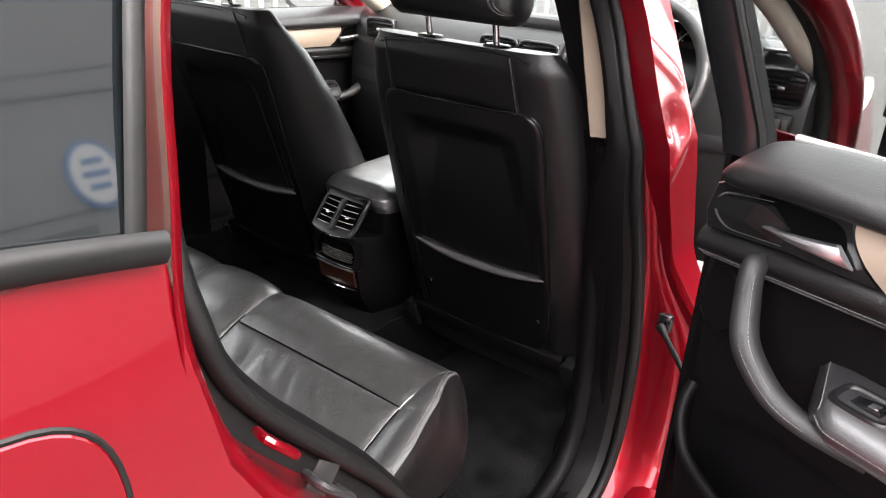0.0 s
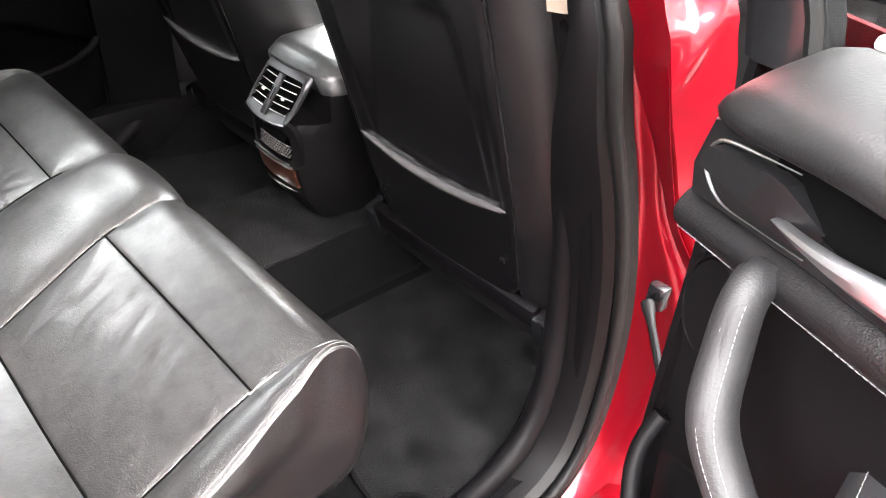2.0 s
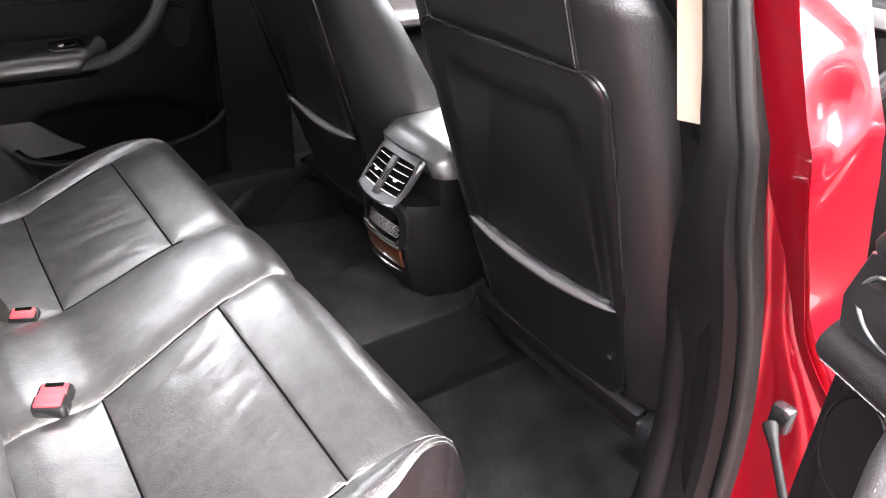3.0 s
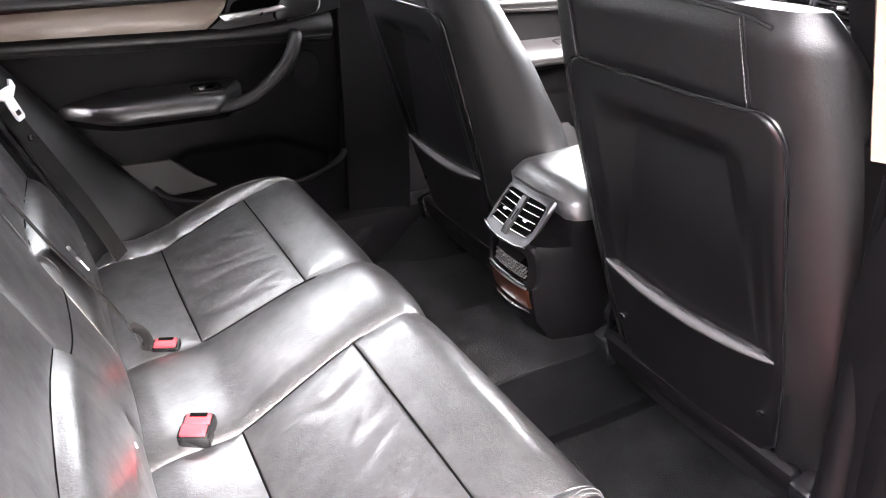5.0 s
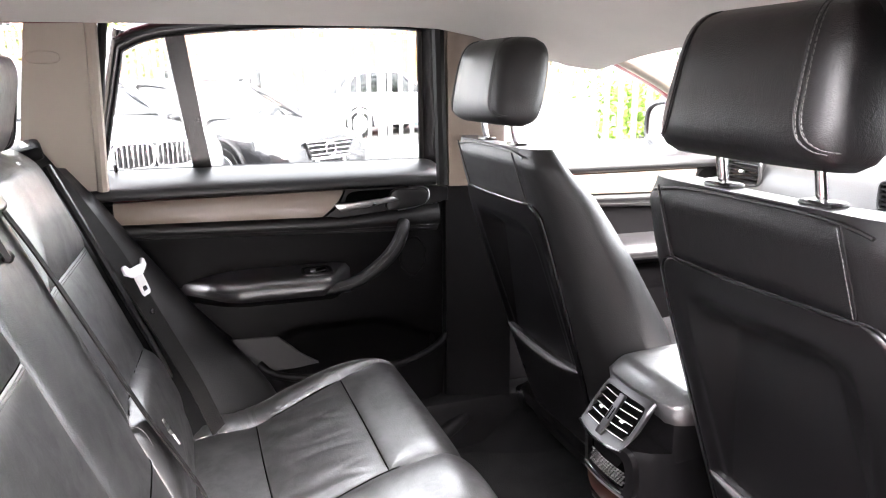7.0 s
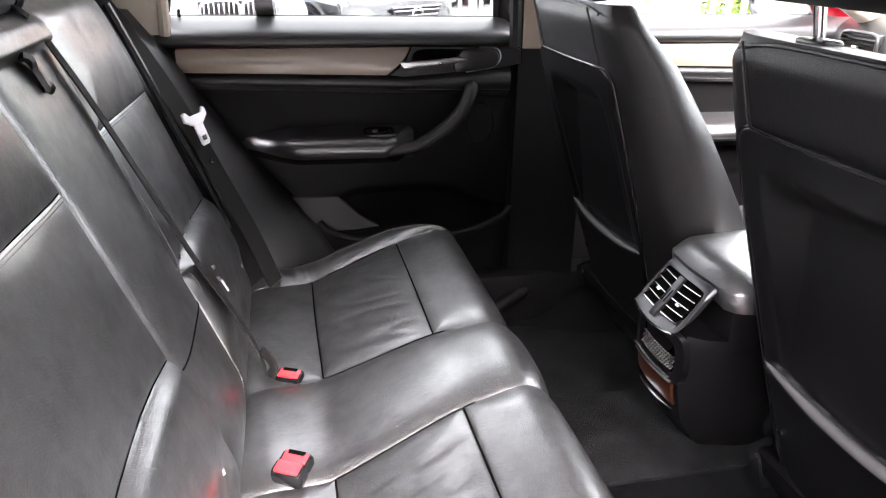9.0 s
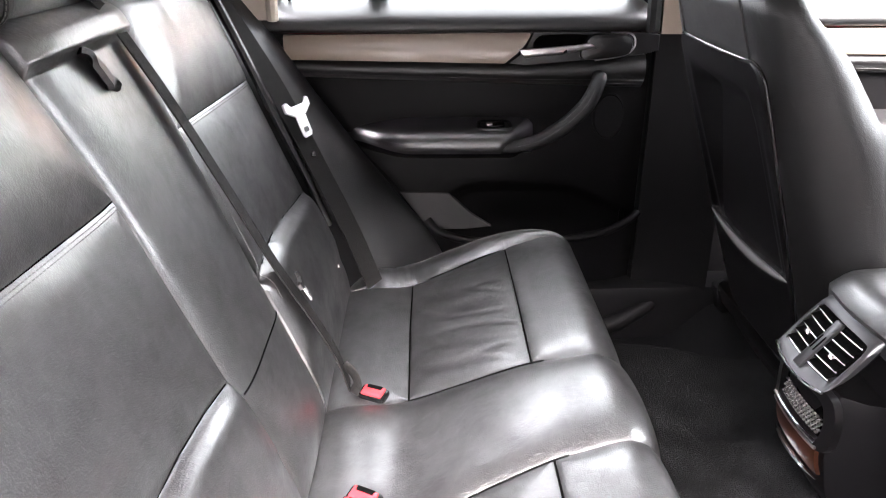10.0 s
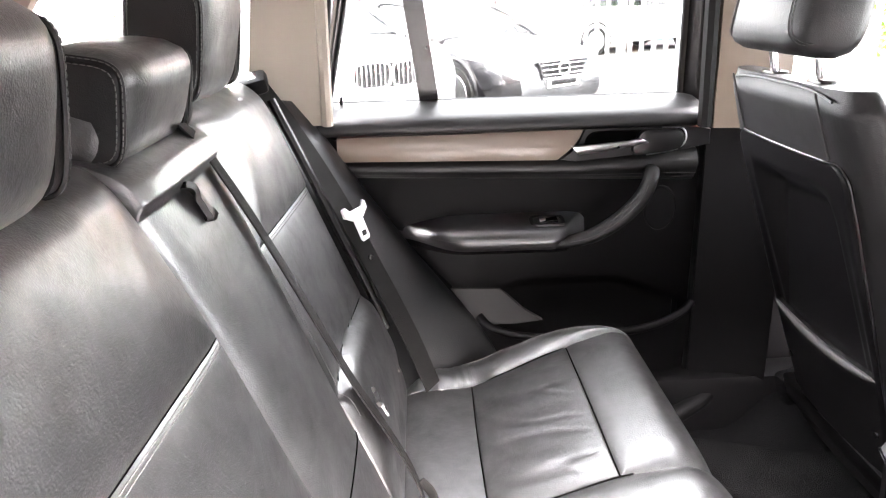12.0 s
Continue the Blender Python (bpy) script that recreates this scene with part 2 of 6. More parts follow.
    def disc(self, c, axis, r, depth, n=24, squash=1.0, up=(0, 0, 1), bevel=0.0):
        ax = Vector(axis).normalized()
        s = ax.cross(Vector(up)).normalized()
        w = s.cross(ax)
        ring = [Vector(c) + s * (r * math.cos(2 * math.pi * j / n)) + w * (r * squash * math.sin(2 * math.pi * j / n)) for j in range(n)]
        return self.prism(ring, ax * depth, bevel)


def spline(pts, n):
    """n points evenly along a smooth line through pts (tuples of any length)."""
    p = np.array(pts, float)
    p = np.vstack([2 * p[0] - p[1], p, 2 * p[-1] - p[-2]])
    fine = []
    for i in range(1, len(p) - 2):
        for t in np.linspace(0, 1, 12, endpoint=False):
            a, b, c, d = p[i - 1], p[i], p[i + 1], p[i + 2]
            fine.append(0.5 * (2 * b + (c - a) * t + (2 * a - 5 * b + 4 * c - d) * t * t + (3 * b - a - 3 * c + d) * t ** 3))
    fine.append(p[-2])
    fine = np.array(fine)
    s = np.r_[0, np.cumsum(np.linalg.norm(np.diff(fine, axis=0), axis=1))]
    q = np.linspace(0, s[-1], n)
    return np.stack([np.interp(q, s, fine[:, k]) for k in range(fine.shape[1])], 1)


def dense(lo, hi, n, marks, width, gain=7.0):
    """n values from lo to hi, crowded round the marks."""
    x = np.linspace(lo, hi, 4000)
    w = 1 + sum(gain * np.exp(-((x - m) / width) ** 2) for m in marks)
    c = np.r_[0, np.cumsum((w[1:] + w[:-1]) / 2)]
    return np.interp(np.linspace(0, c[-1], n), c, x)


def ease(a, b, x):
    t = min(1.0, max(0.0, (x - a) / (b - a)))
    return t * t * (3 - 2 * t)


def lerp(x, xs, ys):
    return float(np.interp(x, xs, ys))


def thing(name, base, label, category, group="", kind=""):
    ob = new(name)
    ob.empty_display_size = 0.05
    ob.location = base
    bpy.context.view_layer.update()
    return tagged(ob, label, category, group, kind)


def place_of(ob):
    p = Vector(ob.location)
    return p + place_of(ob.parent) if ob.parent else p


def part(name, shape, mat, parent=None, label="", sharp=40, smooth=True):
    """One mesh object under a thing or a part; corners are given in the world."""
    if isinstance(shape, Shape):
        me = bpy.data.meshes.new(name)
        base = place_of(parent) if parent else Vector()
        me.from_pydata([tuple(Vector(p) - base) for p in shape.v], [], shape.f)
        bm = bmesh.new()
        bm.from_mesh(me)
        bmesh.ops.remove_doubles(bm, verts=bm.verts, dist=1e-5)
        bmesh.ops.recalc_face_normals(bm, faces=bm.faces)
        bm.to_mesh(me)
        bm.free()
        if smooth:
            me.polygons.foreach_set("use_smooth", [True] * len(me.polygons))
            me.set_sharp_from_angle(angle=radians(sharp))
    else:
        me = shape
    me.materials.append(mat)
    ob = new(name, me)
    if parent:
        ob.parent = parent
    if label:
        tagged(ob, label)
    return ob


def dashes(shape, pts, length=0.0050, gap=0.0014, r=0.0005, lift=(0, 0, 0)):
    """A row of stitches along a line."""
    p = np.array([tuple(q) for q in pts], float)
    s = np.r_[0, np.cumsum(np.linalg.norm(np.diff(p, axis=0), axis=1))]
    at = lambda d: Vector([np.interp(d, s, p[:, k]) for k in range(3)])
    d = 0.0
    while d + length < s[-1]:
        a, b = at(d) + Vector(lift), at(d + length) + Vector(lift)
        shape.tube([a, a.lerp(b, 0.5), b], [r * 0.6, r, r * 0.6], n=4)
        d += length + gap
    return shape


# ---- car shell ----
# the rear door opening on the flank, as (y, z) round the seal
OPENING = [(0.262, 1.50), (0.312, 1.37), (0.318, 1.25), (0.325, 1.16), (0.355, 1.06), (0.405, 0.94), (0.445, 0.80), (0.462, 0.66), (0.455, 0.54), (0.425, 0.455), (0.36, 0.412),
           (0.24, 0.40), (0.12, 0.415), (0.03, 0.455), (-0.05, 0.535), (-0.12, 0.645), (-0.17, 0.745), (-0.26, 0.87), (-0.345, 0.965), (-0.425, 1.055), (-0.472, 1.13),
           (-0.488, 1.22), (-0.474, 1.31), (-0.452, 1.41), (-0.415, 1.49), (-0.35, 1.53), (-0.2, 1.545), (0.02, 1.545), (0.18, 1.535)]
OPEN = [tuple(p) for p in spline(OPENING + OPENING[:1], 140)[:-1]]


def flank(z):
    """How far in the side leans above the waist."""
    return -0.30 * max(0.0, z - 1.16)


def skin_x(z):
    return lerp(z, (0.3, 0.6, 0.9, 1.1, 1.2, 1.3, 1.6), (0.900, 0.900, 0.888, 0.866, 0.850, 0.828, 0.745))


def pillar_x(z, w):
    """The outer skin, set back along the centre pillar (w: 0 off it, 1 on it)."""
    return skin_x(z) + w * (0.785 + flank(z) - skin_x(z))


def ring(side, x, grow):
    """x: 0 at the seal, 1 at the outer skin."""
    cy, cz = 0.0, 0.95
    out = []
    n = len(OPEN)
    for i, (y, z) in enumerate(OPEN):
        a, b = OPEN[i - 1], OPEN[(i + 1) % n]
        ty, tz = b[0] - a[0], b[1] - a[1]
        l = math.hypot(ty, tz)
        ny, nz = tz / l, -ty / l
        if ny * (y - cy) + nz * (z - cz) < 0:
            ny, nz = -ny, -nz
        inner = 0.74 + flank(z)
        if x < 0:
            f = x * (1 - 0.65 * ease(0.92, 1.30, z)) * (0.45 if y < 0.05 else 1)
        else:
            f = x
        w = ease(0.15, 0.28, y) * ease(0.70, 0.95, z)
        g = grow + w * (min(grow, lerp(z, (0.85, 1.0, 1.15, 1.3, 1.45), (0.060, 0.050, 0.034, 0.020, 0.010))) - grow)
        out.append(Vector((side * (inner + f * (pillar_x(z, w if f > 0 else 0.0) - inner)), y + ny * g, z + nz * g)))
    return out


car = thing("red_car", (0, 0, 0), "glossy dark red estate car with two doors standing open", "car")
# jamb, stepping out from the seal to the outer skin
steps = [(0.03, 0.034), (0.10, 0.037), (0.25, 0.039), (0.45, 0.041), (0.62, 0.045), (0.68, 0.052), (0.72, 0.060), (0.90, 0.064), (0.97, 0.069), (1.0, 0.078)]
part("door_jamb", Shape().loft([ring(1, x, g) for x, g in steps], cap=False), PAINT, car, sharp=50)
seal = Shape().loft([ring(1, -0.16, -0.008), ring(1, -0.05, 0.0), ring(1, 0.0, 0.018), ring(1, 0.05, 0.036)], cap=False)
seal.tube(ring(1, 0.02, 0.004), 0.009, n=12, closed=True)
part("door_seal", seal, RUBBER, car, "black rubber door seal")
liner = Shape().loft([ring(1, -0.14, -0.008), ring(1, -0.3, -0.014), ring(1, -0.5, -0.016), ring(1, -0.7, -0.01)], cap=False)
part("jamb_liner", liner, PLASTIC, car)


# quarter panel behind the rear door
REAR_EDGE = OPENING[11:22]


def quarter(a, b):
    z = 0.35 + 0.935 * b
    edge = lerp(z, [p[1] for p in REAR_EDGE], [p[0] for p in REAR_EDGE]) - 0.074 - 0.02 * (1 - ease(0.9, 1.15, z))
    y = edge - (1.6 + edge) * a
    return Vector((skin_x(z) - 0.001 + 0.012 * math.sin(math.pi * min(1, a * 6)) * (1 - b) - 0.10 * max(0, a - 0.4) ** 2, y, z))


part("quarter_panel", Shape().shell(quarter, 60, 50, (-0.03, 0, 0)), PAINT, car)
flap = []
for i in range(40):
    a = 2 * math.pi * i / 40
    ca, sa = math.cos(a), math.sin(a)
    flap.append((-0.700 + math.copysign(abs(ca) ** 0.6, ca) * 0.085, 1.132 + math.copysign(abs(sa) ** 0.6, sa) * 0.083))
flap_ob = part("fuel_flap", Shape().prism([(skin_x(z) - 0.004, y, z) for y, z in flap], (0.007, 0, 0), 0.003), PAINT, car)
part("gap", Shape().tube([(skin_x(z) + 0.0005, y, z) for y, z in flap], 0.0022, n=6, closed=True), RUBBER, flap_ob)
# waist strip, rear side glass and its frame
strip_line = [(0.838, -0.565, 1.288), (0.838, -0.65, 1.301), (0.83, -0.9, 1.33), (0.81, -1.2, 1.36)]
part("waist_strip", Shape().tube(spline(strip_line, 20), 0.0105, n=10, flat=0.6, up=(1, 0, 0)), RUBBER, car)
rear_glass = [(0.826, -0.570, 1.29), (0.815, -1.2, 1.305), (0.755, -1.1, 1.52), (0.755, -0.51, 1.53)]
pane = part("rear_side_glass", Shape().prism(rear_glass, (-0.004, 0, 0)), DARKGLASS, car, "dark privacy glass")
part("frame", Shape().tube(spline([(0.829, -0.578, 1.285), (0.810, -0.5585, 1.363), (0.793, -0.5425, 1.42), (0.760, -0.509, 1.53)], 16), 0.007, n=10, flat=0.4, up=(1, 0, 0)), RUBBER, pane)
# striker loop
part("catch_bow", Shape().tube(spline([(0.775, -0.462, 1.070), (0.800, -0.470, 1.078), (0.806, -0.455, 1.062), (0.800, -0.440, 1.045), (0.775, -0.432, 1.035)], 20), 0.0045, n=8), PAINT, car, "red painted catch bow")
striker = part("striker", Shape().box((0.785, -0.398, 0.985), (0.004, 0.034, 0.034), 0.004, pose(0, 0, 0, 50)), SATIN, car, "bright steel lock striker")
part("bow", Shape().tube(spline([(0.785, -0.418, 1.003), (0.812, -0.424, 1.010), (0.818, -0.405, 0.990), (0.812, -0.386, 0.970), (0.785, -0.380, 0.962)], 20), 0.005, n=8), SATIN, striker)
# sill with its tread plate
part("sill", Shape().box((0.845, 0.35, 0.375), (0.12, 2.2, 0.13), 0.03), PAINT, car)
part("side_skirt", Shape().box((0.875, 0.35, 0.285), (0.12, 2.2, 0.075), 0.02), PLASTIC, car)
TREAD = [(0.757, -0.10), (0.757, 0.312), (0.762, 0.321), (0.790, 0.323), (0.812, 0.313), (0.829, 0.291), (0.839, 0.255), (0.841, 0.20), (0.841, -0.10)]


def tread(grow, lift):
    return [(0.799 + (x - 0.799) * (1 - grow / 0.042), y - grow * (1 if y > 0.15 else -1), 0.430 - 0.249 * (x - 0.800) + lift) for x, y in TREAD]


plate = part("tread_plate", Shape().prism(tread(0.0, 0.0), (0.002, 0, 0.009), 0.003), RUBBER, car, "black rubber-edged tread plate")
part("tread_inset", Shape().prism(tread(0.013, 0.006), (0.001, 0, 0.0045), 0.0015), PLASTIC, plate)
for dy in (-0.024, 0.0, 0.025):
    part("emblem", Shape().box((0.806, 0.222 + dy, 0.4402), (0.015, 0.019, 0.002), 0.0008, pose(0, 0, 0, 0, 14, 0)), SATIN, plate, "plain silver bar")


# centre pillar skin between the two right-hand doors, front opening and front wing
def pillar_b(a, b):
    z = 0.42 + 1.12 * b
    yr = lerp(z, (0.42, 0.55, 0.66, 0.8, 0.95, 1.06, 1.14, 1.21, 1.3, 1.39, 1.5, 1.6), (0.48, 0.53, 0.535, 0.506, 0.452, 0.398, 0.364, 0.348, 0.335, 0.321, 0.272, 0.237))
    x = pillar_x(z, ease(0.70, 0.95, z)) - 0.001
    dish = math.exp(-((a - 0.55) / 0.30) ** 2 - ((z - 1.19) / 0.035) ** 2)
    fold = math.exp(-((z - 1.09 - 0.10 * a) / 0.014) ** 2) * ease(0.1, 0.3, a) + math.exp(-((z - 1.335 + 0.09 * a) / 0.014) ** 2) * ease(0.05, 0.2, a)
    wide = lerp(z, (0.42, 0.8, 0.95, 1.1, 1.4, 1.6), (0.09, 0.12, 0.15, 0.162, 0.13, 0.12))
    edge = 1 - ease(0.7, 0.95, a)
    return Vector((x - 0.012 * ease(0.0, 0.12, a) - (0.011 * dish - 0.004 * fold) * edge, yr + wide * a, z))


part("centre_pillar", Shape().shell(pillar_b, 44, 170, (-0.05, 0, 0)), PAINT, car)
part("pillar_core", Shape().shell(lambda a, b: pillar_b(0.15 + 0.7 * a, b) + Vector((-0.055, 0, 0)), 8, 40, (-0.10, 0, 0)), PLASTIC, car)
part("pillar_front_seal", Shape().tube([pillar_b(1, b) + Vector((-0.05, 0.0, 0)) for b in np.linspace(0, 1, 30)], 0.014, n=10), RUBBER, car)
check = part("check_strap", Shape().box((0.806, 0.428, 0.835), (0.026, 0.018, 0.036), 0.005), SHINY, car, "black door check with sleeve")
part("sleeve", Shape().tube(spline([(0.806, 0.405, 0.835), (0.835, 0.375, 0.828), (0.875, 0.335, 0.815), (0.91, 0.30, 0.80)], 14), [0.009, 0.008, 0.006, 0.005, 0.005, 0.005, 0.005, 0.005, 0.005, 0.005, 0.005, 0.005, 0.005, 0.005], n=10), RUBBER, check)
# front pillar, wing and bonnet
apil = spline([(0.86, 1.36, 0.80), (0.858, 1.345, 1.05), (0.84, 1.27, 1.22), (0.79, 1.06, 1.40), (0.69, 0.70, 1.545)], 24)
part("front_pillar", Shape().tube(apil, 0.055, n=12, flat=0.8, up=(1, 0, 0)), PAINT, car)
part("front_pillar_seal", Shape().tube([p + np.array((-0.035, -0.050, -0.01)) for p in apil], 0.020, n=10), RUBBER, car)
part("front_pillar", Shape().tube([p * np.array((-1, 1, 1)) for p in apil], 0.055, n=12, flat=0.8, up=(1, 0, 0)), PAINT, car)


def wing(side):
    def fn(a, b):
        z = 0.40 + 0.66 * b
        y = 1.36 + 0.95 * a
        return Vector((side * (0.86 + 0.055 * math.sin(math.pi * b) - 0.10 * a * a), y, z + 0.02 * a))
    part("front_wing", Shape().shell(fn, 24, 24, (-0.04 * side, 0, 0)), PAINT, car)


wing(1)
wing(-1)
part("hinge_pillar", Shape().box((0.80, 1.36, 0.75), (0.10, 0.10, 0.70), 0.02), PAINT, car)
part("bonnet", Shape().shell(lambda a, b: Vector(((-1 + 2 * a) * (0.83 - 0.08 * b), 1.45 + 0.9 * b, 1.09 - 0.10 * b * b - 0.05 * (-1 + 2 * a) ** 4)), 30, 16, (0, 0, -0.03)), PAINT, car)


# roof, headliner, floor pan, tailgate
def roof(a, b):
    y = -1.75 + 2.45 * b
    q = -1 + 2 * a
    return Vector((q * 0.615, y, 1.655 - 0.055 * q * q - 0.10 * ease(0.8, 1.0, b) * b - 0.07 * ease(0.2, 0.0, b)))


part("roof", Shape().shell(roof, 24, 40, (0, 0, -0.02)), PAINT, car)
part("cant_rail", Shape().tube(spline([(0.645, 0.70, 1.54), (0.640, 0.3, 1.575), (0.64, -0.4, 1.575), (0.64, -1.2, 1.55), (0.66, -1.7, 1.50)], 30), 0.040, n=10), PAINT, car)
part("cant_rail", Shape().tube(spline([(-0.645, 0.70, 1.54), (-0.640, 0.3, 1.575), (-0.64, -0.4, 1.575), (-0.64, -1.2, 1.55), (-0.66, -1.7, 1.50)], 30), 0.040, n=10), PAINT, car)
part("windscreen_rail", Shape().box((0, 0.66, 1.535), (1.26, 0.08, 0.05), 0.02), PAINT, car)
part("windscreen", Shape().prism([(-0.72, 1.44, 1.12), (0.72, 1.44, 1.12), (0.60, 0.68, 1.53), (-0.60, 0.68, 1.53)], (0, 0.002, 0.004)), GLASS, car).visible_shadow = False
part("tailgate", Shape().box((0, -1.78, 0.90), (1.40, 0.10, 0.62), 0.04), PAINT, car)
part("rear_window", Shape().prism([(-0.66, -1.74, 1.20), (0.66, -1.74, 1.20), (0.58, -1.62, 1.54), (-0.58, -1.62, 1.54)], (0, -0.004, 0)), GLASS, car).visible_shadow = False
part("rear_corner", Shape().box((0.68, -1.70, 1.35), (0.14, 0.16, 0.42), 0.05), PAINT, car)
part("rear_corner", Shape().box((-0.68, -1.70, 1.35), (0.14, 0.16, 0.42), 0.05), PAINT, car)
part("far_flank", Shape().box((-0.89, 0.0, 0.77), (0.03, 3.4, 0.78), 0.012), PAINT, car)
part("far_door_seal", Shape().tube([(-0.772, 0.352, z) for z in np.linspace(0.45, 1.18, 12)], 0.020, n=10), RUBBER, car)
part("far_door_seal", Shape().tube(spline([(-0.80, -0.50, 1.19), (-0.79, -0.46, 1.08), (-0.79, -0.36, 0.93), (-0.79, -0.24, 0.78)], 20), 0.030, n=10), RUBBER, car)
part("far_sill", Shape().box((-0.76, 0.35, 0.46), (0.10, 2.4, 0.20), 0.02), PLASTIC, car)
part("sill_lining", Shape().box((0.73, 1.0, 0.45), (0.06, 1.0, 0.14), 0.02), PLASTIC, car)


def wheel(x, y):
    w = part("wheel", Shape().disc((x - 0.11, y, 0.36), (1, 0, 0), 0.36, 0.22, 40, bevel=0.03), RUBBER, car, "black tyre on alloy rim")
    for s in (-1, 1):
        part("rim", Shape().disc((x + s * 0.105, y, 0.36), (s, 0, 0), 0.24, 0.012, 30, bevel=0.004), SILVER, w)


for x, y in ((0.78, 1.85), (-0.78, 1.85), (0.78, -0.95), (-0.78, -0.95)):
    wheel(x, y)

headliner = part("ceiling", Shape().shell(lambda a, b: roof(a, b) * Vector((0.98, 1, 1)).x + Vector((0, 0, -0.02)), 20, 30, (0, 0, -0.015)), CLOTH, None)
tagged(headliner, "pale grey cloth headliner under the car roof", "ceiling", kind="structure")

# ---- cabin floor ----
floor = part("floor", Shape().grid(lambda a, b: Vector((-0.70 + 1.40 * a, -0.35 + 1.75 * b, 0.425 + 0.135 * (ease(-0.165, -0.125, -0.70 + 1.40 * a) - ease(0.115, 0.155, -0.70 + 1.40 * a)) + 0.10 * ease(0.55, 0.69, abs(-0.70 + 1.4 * a)) * ease(0.40, 0.55, -0.35 + 1.75 * b))), 120, 60), CARPET)
tagged(floor, "charcoal carpet over the car floor and centre tunnel", "floor", kind="structure")
under = part("floor", Shape().box((0, 0, 0.33), (1.52, 3.3, 0.05), 0.01), PLASTIC)
tagged(under, "dark floor pan of the car", "floor", kind="structure")
boot = part("wall_rear", Shape().box((0, -0.86, 0.80), (1.42, 0.3, 0.85), 0.02), CARPET)
tagged(boot, "dark carpeted wall behind the rear seat", "wall", kind="structure")
for side in (1, -1):
    side_trim = Shape().box((side * 0.67, -1.12, 0.85), (0.08, 0.95, 0.75), 0.03)
    tagged(part("trim", side_trim, PLASTIC), "black side trim of the luggage space", "trim", kind="structure")


def floor_mat(outline, z, label):
    t = thing("floor_mat", (outline[0][0], outline[0][1], z), label, "floor mat", "rear floor mats")
    pts = [(x, y, z) for x, y in spline(outline + outline[:1], 70)[:-1]]
    part("carpet_pad", Shape().prism(pts, (0, 0, 0.008), 0.004), MAT, t)
    part("edging", Shape().tube([(x, y, z + 0.006) for x, y, _ in pts], 0.004, n=6, closed=True), CARPET, t, "bound black edge")


floor_mat([(0.185, 0.30), (0.20, 0.205), (0.30, 0.185), (0.44, 0.185), (0.47, 0.17), (0.585, 0.150), (0.60, 0.20), (0.640, 0.22), (0.655, 0.27), (0.63, 0.40), (0.585, 0.52), (0.56, 0.70), (0.40, 0.72), (0.22, 0.70)], 0.430, "charcoal pile mat with bound edge on the car floor")
floor_mat([(-0.185, 0.30), (-0.20, 0.205), (-0.30, 0.185), (-0.44, 0.185), (-0.585, 0.17), (-0.640, 0.22), (-0.655, 0.27), (-0.63, 0.40), (-0.585, 0.52), (-0.56, 0.70), (-0.40, 0.72), (-0.22, 0.70)], 0.430, "charcoal pile mat with bound edge on the car floor")
tunnel = thing("tunnel_mat", (0, 0.35, 0.562), "flat charcoal carpet pad on the centre tunnel", "floor mat")
part("carpet_pad", Shape().box((-0.004, 0.32, 0.565), (0.252, 0.46, 0.010), 0.004), MAT, tunnel)

# inner sill and lower pillar linings by the open door
sill_in = part("trim", Shape().tube(spline([(0.675, -0.10, 0.60), (0.672, 0.0, 0.475), (0.67, 0.12, 0.432), (0.668, 0.28, 0.43), (0.665, 0.38, 0.46), (0.66, 0.43, 0.54), (0.655, 0.445, 0.70), (0.655, 0.42, 0.90), (0.668, 0.365, 1.08), (0.680, 0.335, 1.16)], 50), [0.020] * 34 + [0.020 - 0.0006 * i for i in range(16)], n=14), PLASTIC)
low = part("trim", Shape().shell(lambda a, b: Vector((0.706 - 0.075 * a, 0.450 - 0.128 * b ** 1.6 + 0.05 * a, 0.60 + 0.568 * b)), 8, 20, (-0.015, 0, 0)), PLASTIC)
tagged(low, "black lower lining of the centre pillar", "trim", kind="structure")
tagged(sill_in, "black plastic sill and pillar lining", "trim", kind="structure")
def upper_lining(a, b):
    face, wrap = min(1.0, a / 0.5), max(0.0, a / 0.5 - 1)
    return Vector((0.699 - 0.08 * b - 0.040 * face - 0.012 * wrap, 0.322 + 0.035 * b - (0.005 + 0.045 * b) * face + 0.07 * wrap, 1.176 - 0.004 * face + 0.355 * b))


pil = part("trim", Shape().shell(upper_lining, 16, 12, (-0.004, 0.012, 0)), MATT_CREAM)
tagged(pil, "cream upper lining of the centre pillar", "trim", kind="structure")


# ---- rear bench ----
CUSHION = spline([(-0.375, 0.60), (-0.345, 0.632), (-0.30, 0.648), (-0.25, 0.652), (-0.195, 0.658), (-0.12, 0.690), (-0.05, 0.722), (0.0, 0.742),
                  (0.05, 0.755), (0.085, 0.763), (0.108, 0.761), (0.130, 0.746), (0.145, 0.712), (0.151, 0.66), (0.146, 0.60), (0.128, 0.552), (0.09, 0.528)], 150)
CUSHION_S = np.r_[0, np.cumsum(np.linalg.norm(np.diff(CUSHION, axis=0), axis=1))]
CUSHION_S = CUSHION_S - np.interp(0.0, CUSHION[:95, 0], CUSHION_S[:95])


def cushion_half(s):
    return lerp(s, (-0.38, -0.2, -0.05, 0.04, 0.09, 0.14, 0.2, 0.3), (0.625, 0.628, 0.616, 0.594, 0.572, 0.562, 0.570, 0.57))


def cushion_seam_in(s):
    return lerp(s, (-0.22, 0, 0.12, 0.3), (0.136, 0.112, 0.100, 0.098))


def cushion_seam_out(s):
    return lerp(s, (-0.38, -0.21, 0, 0.1), (0.560, 0.547, 0.541, 0.551))


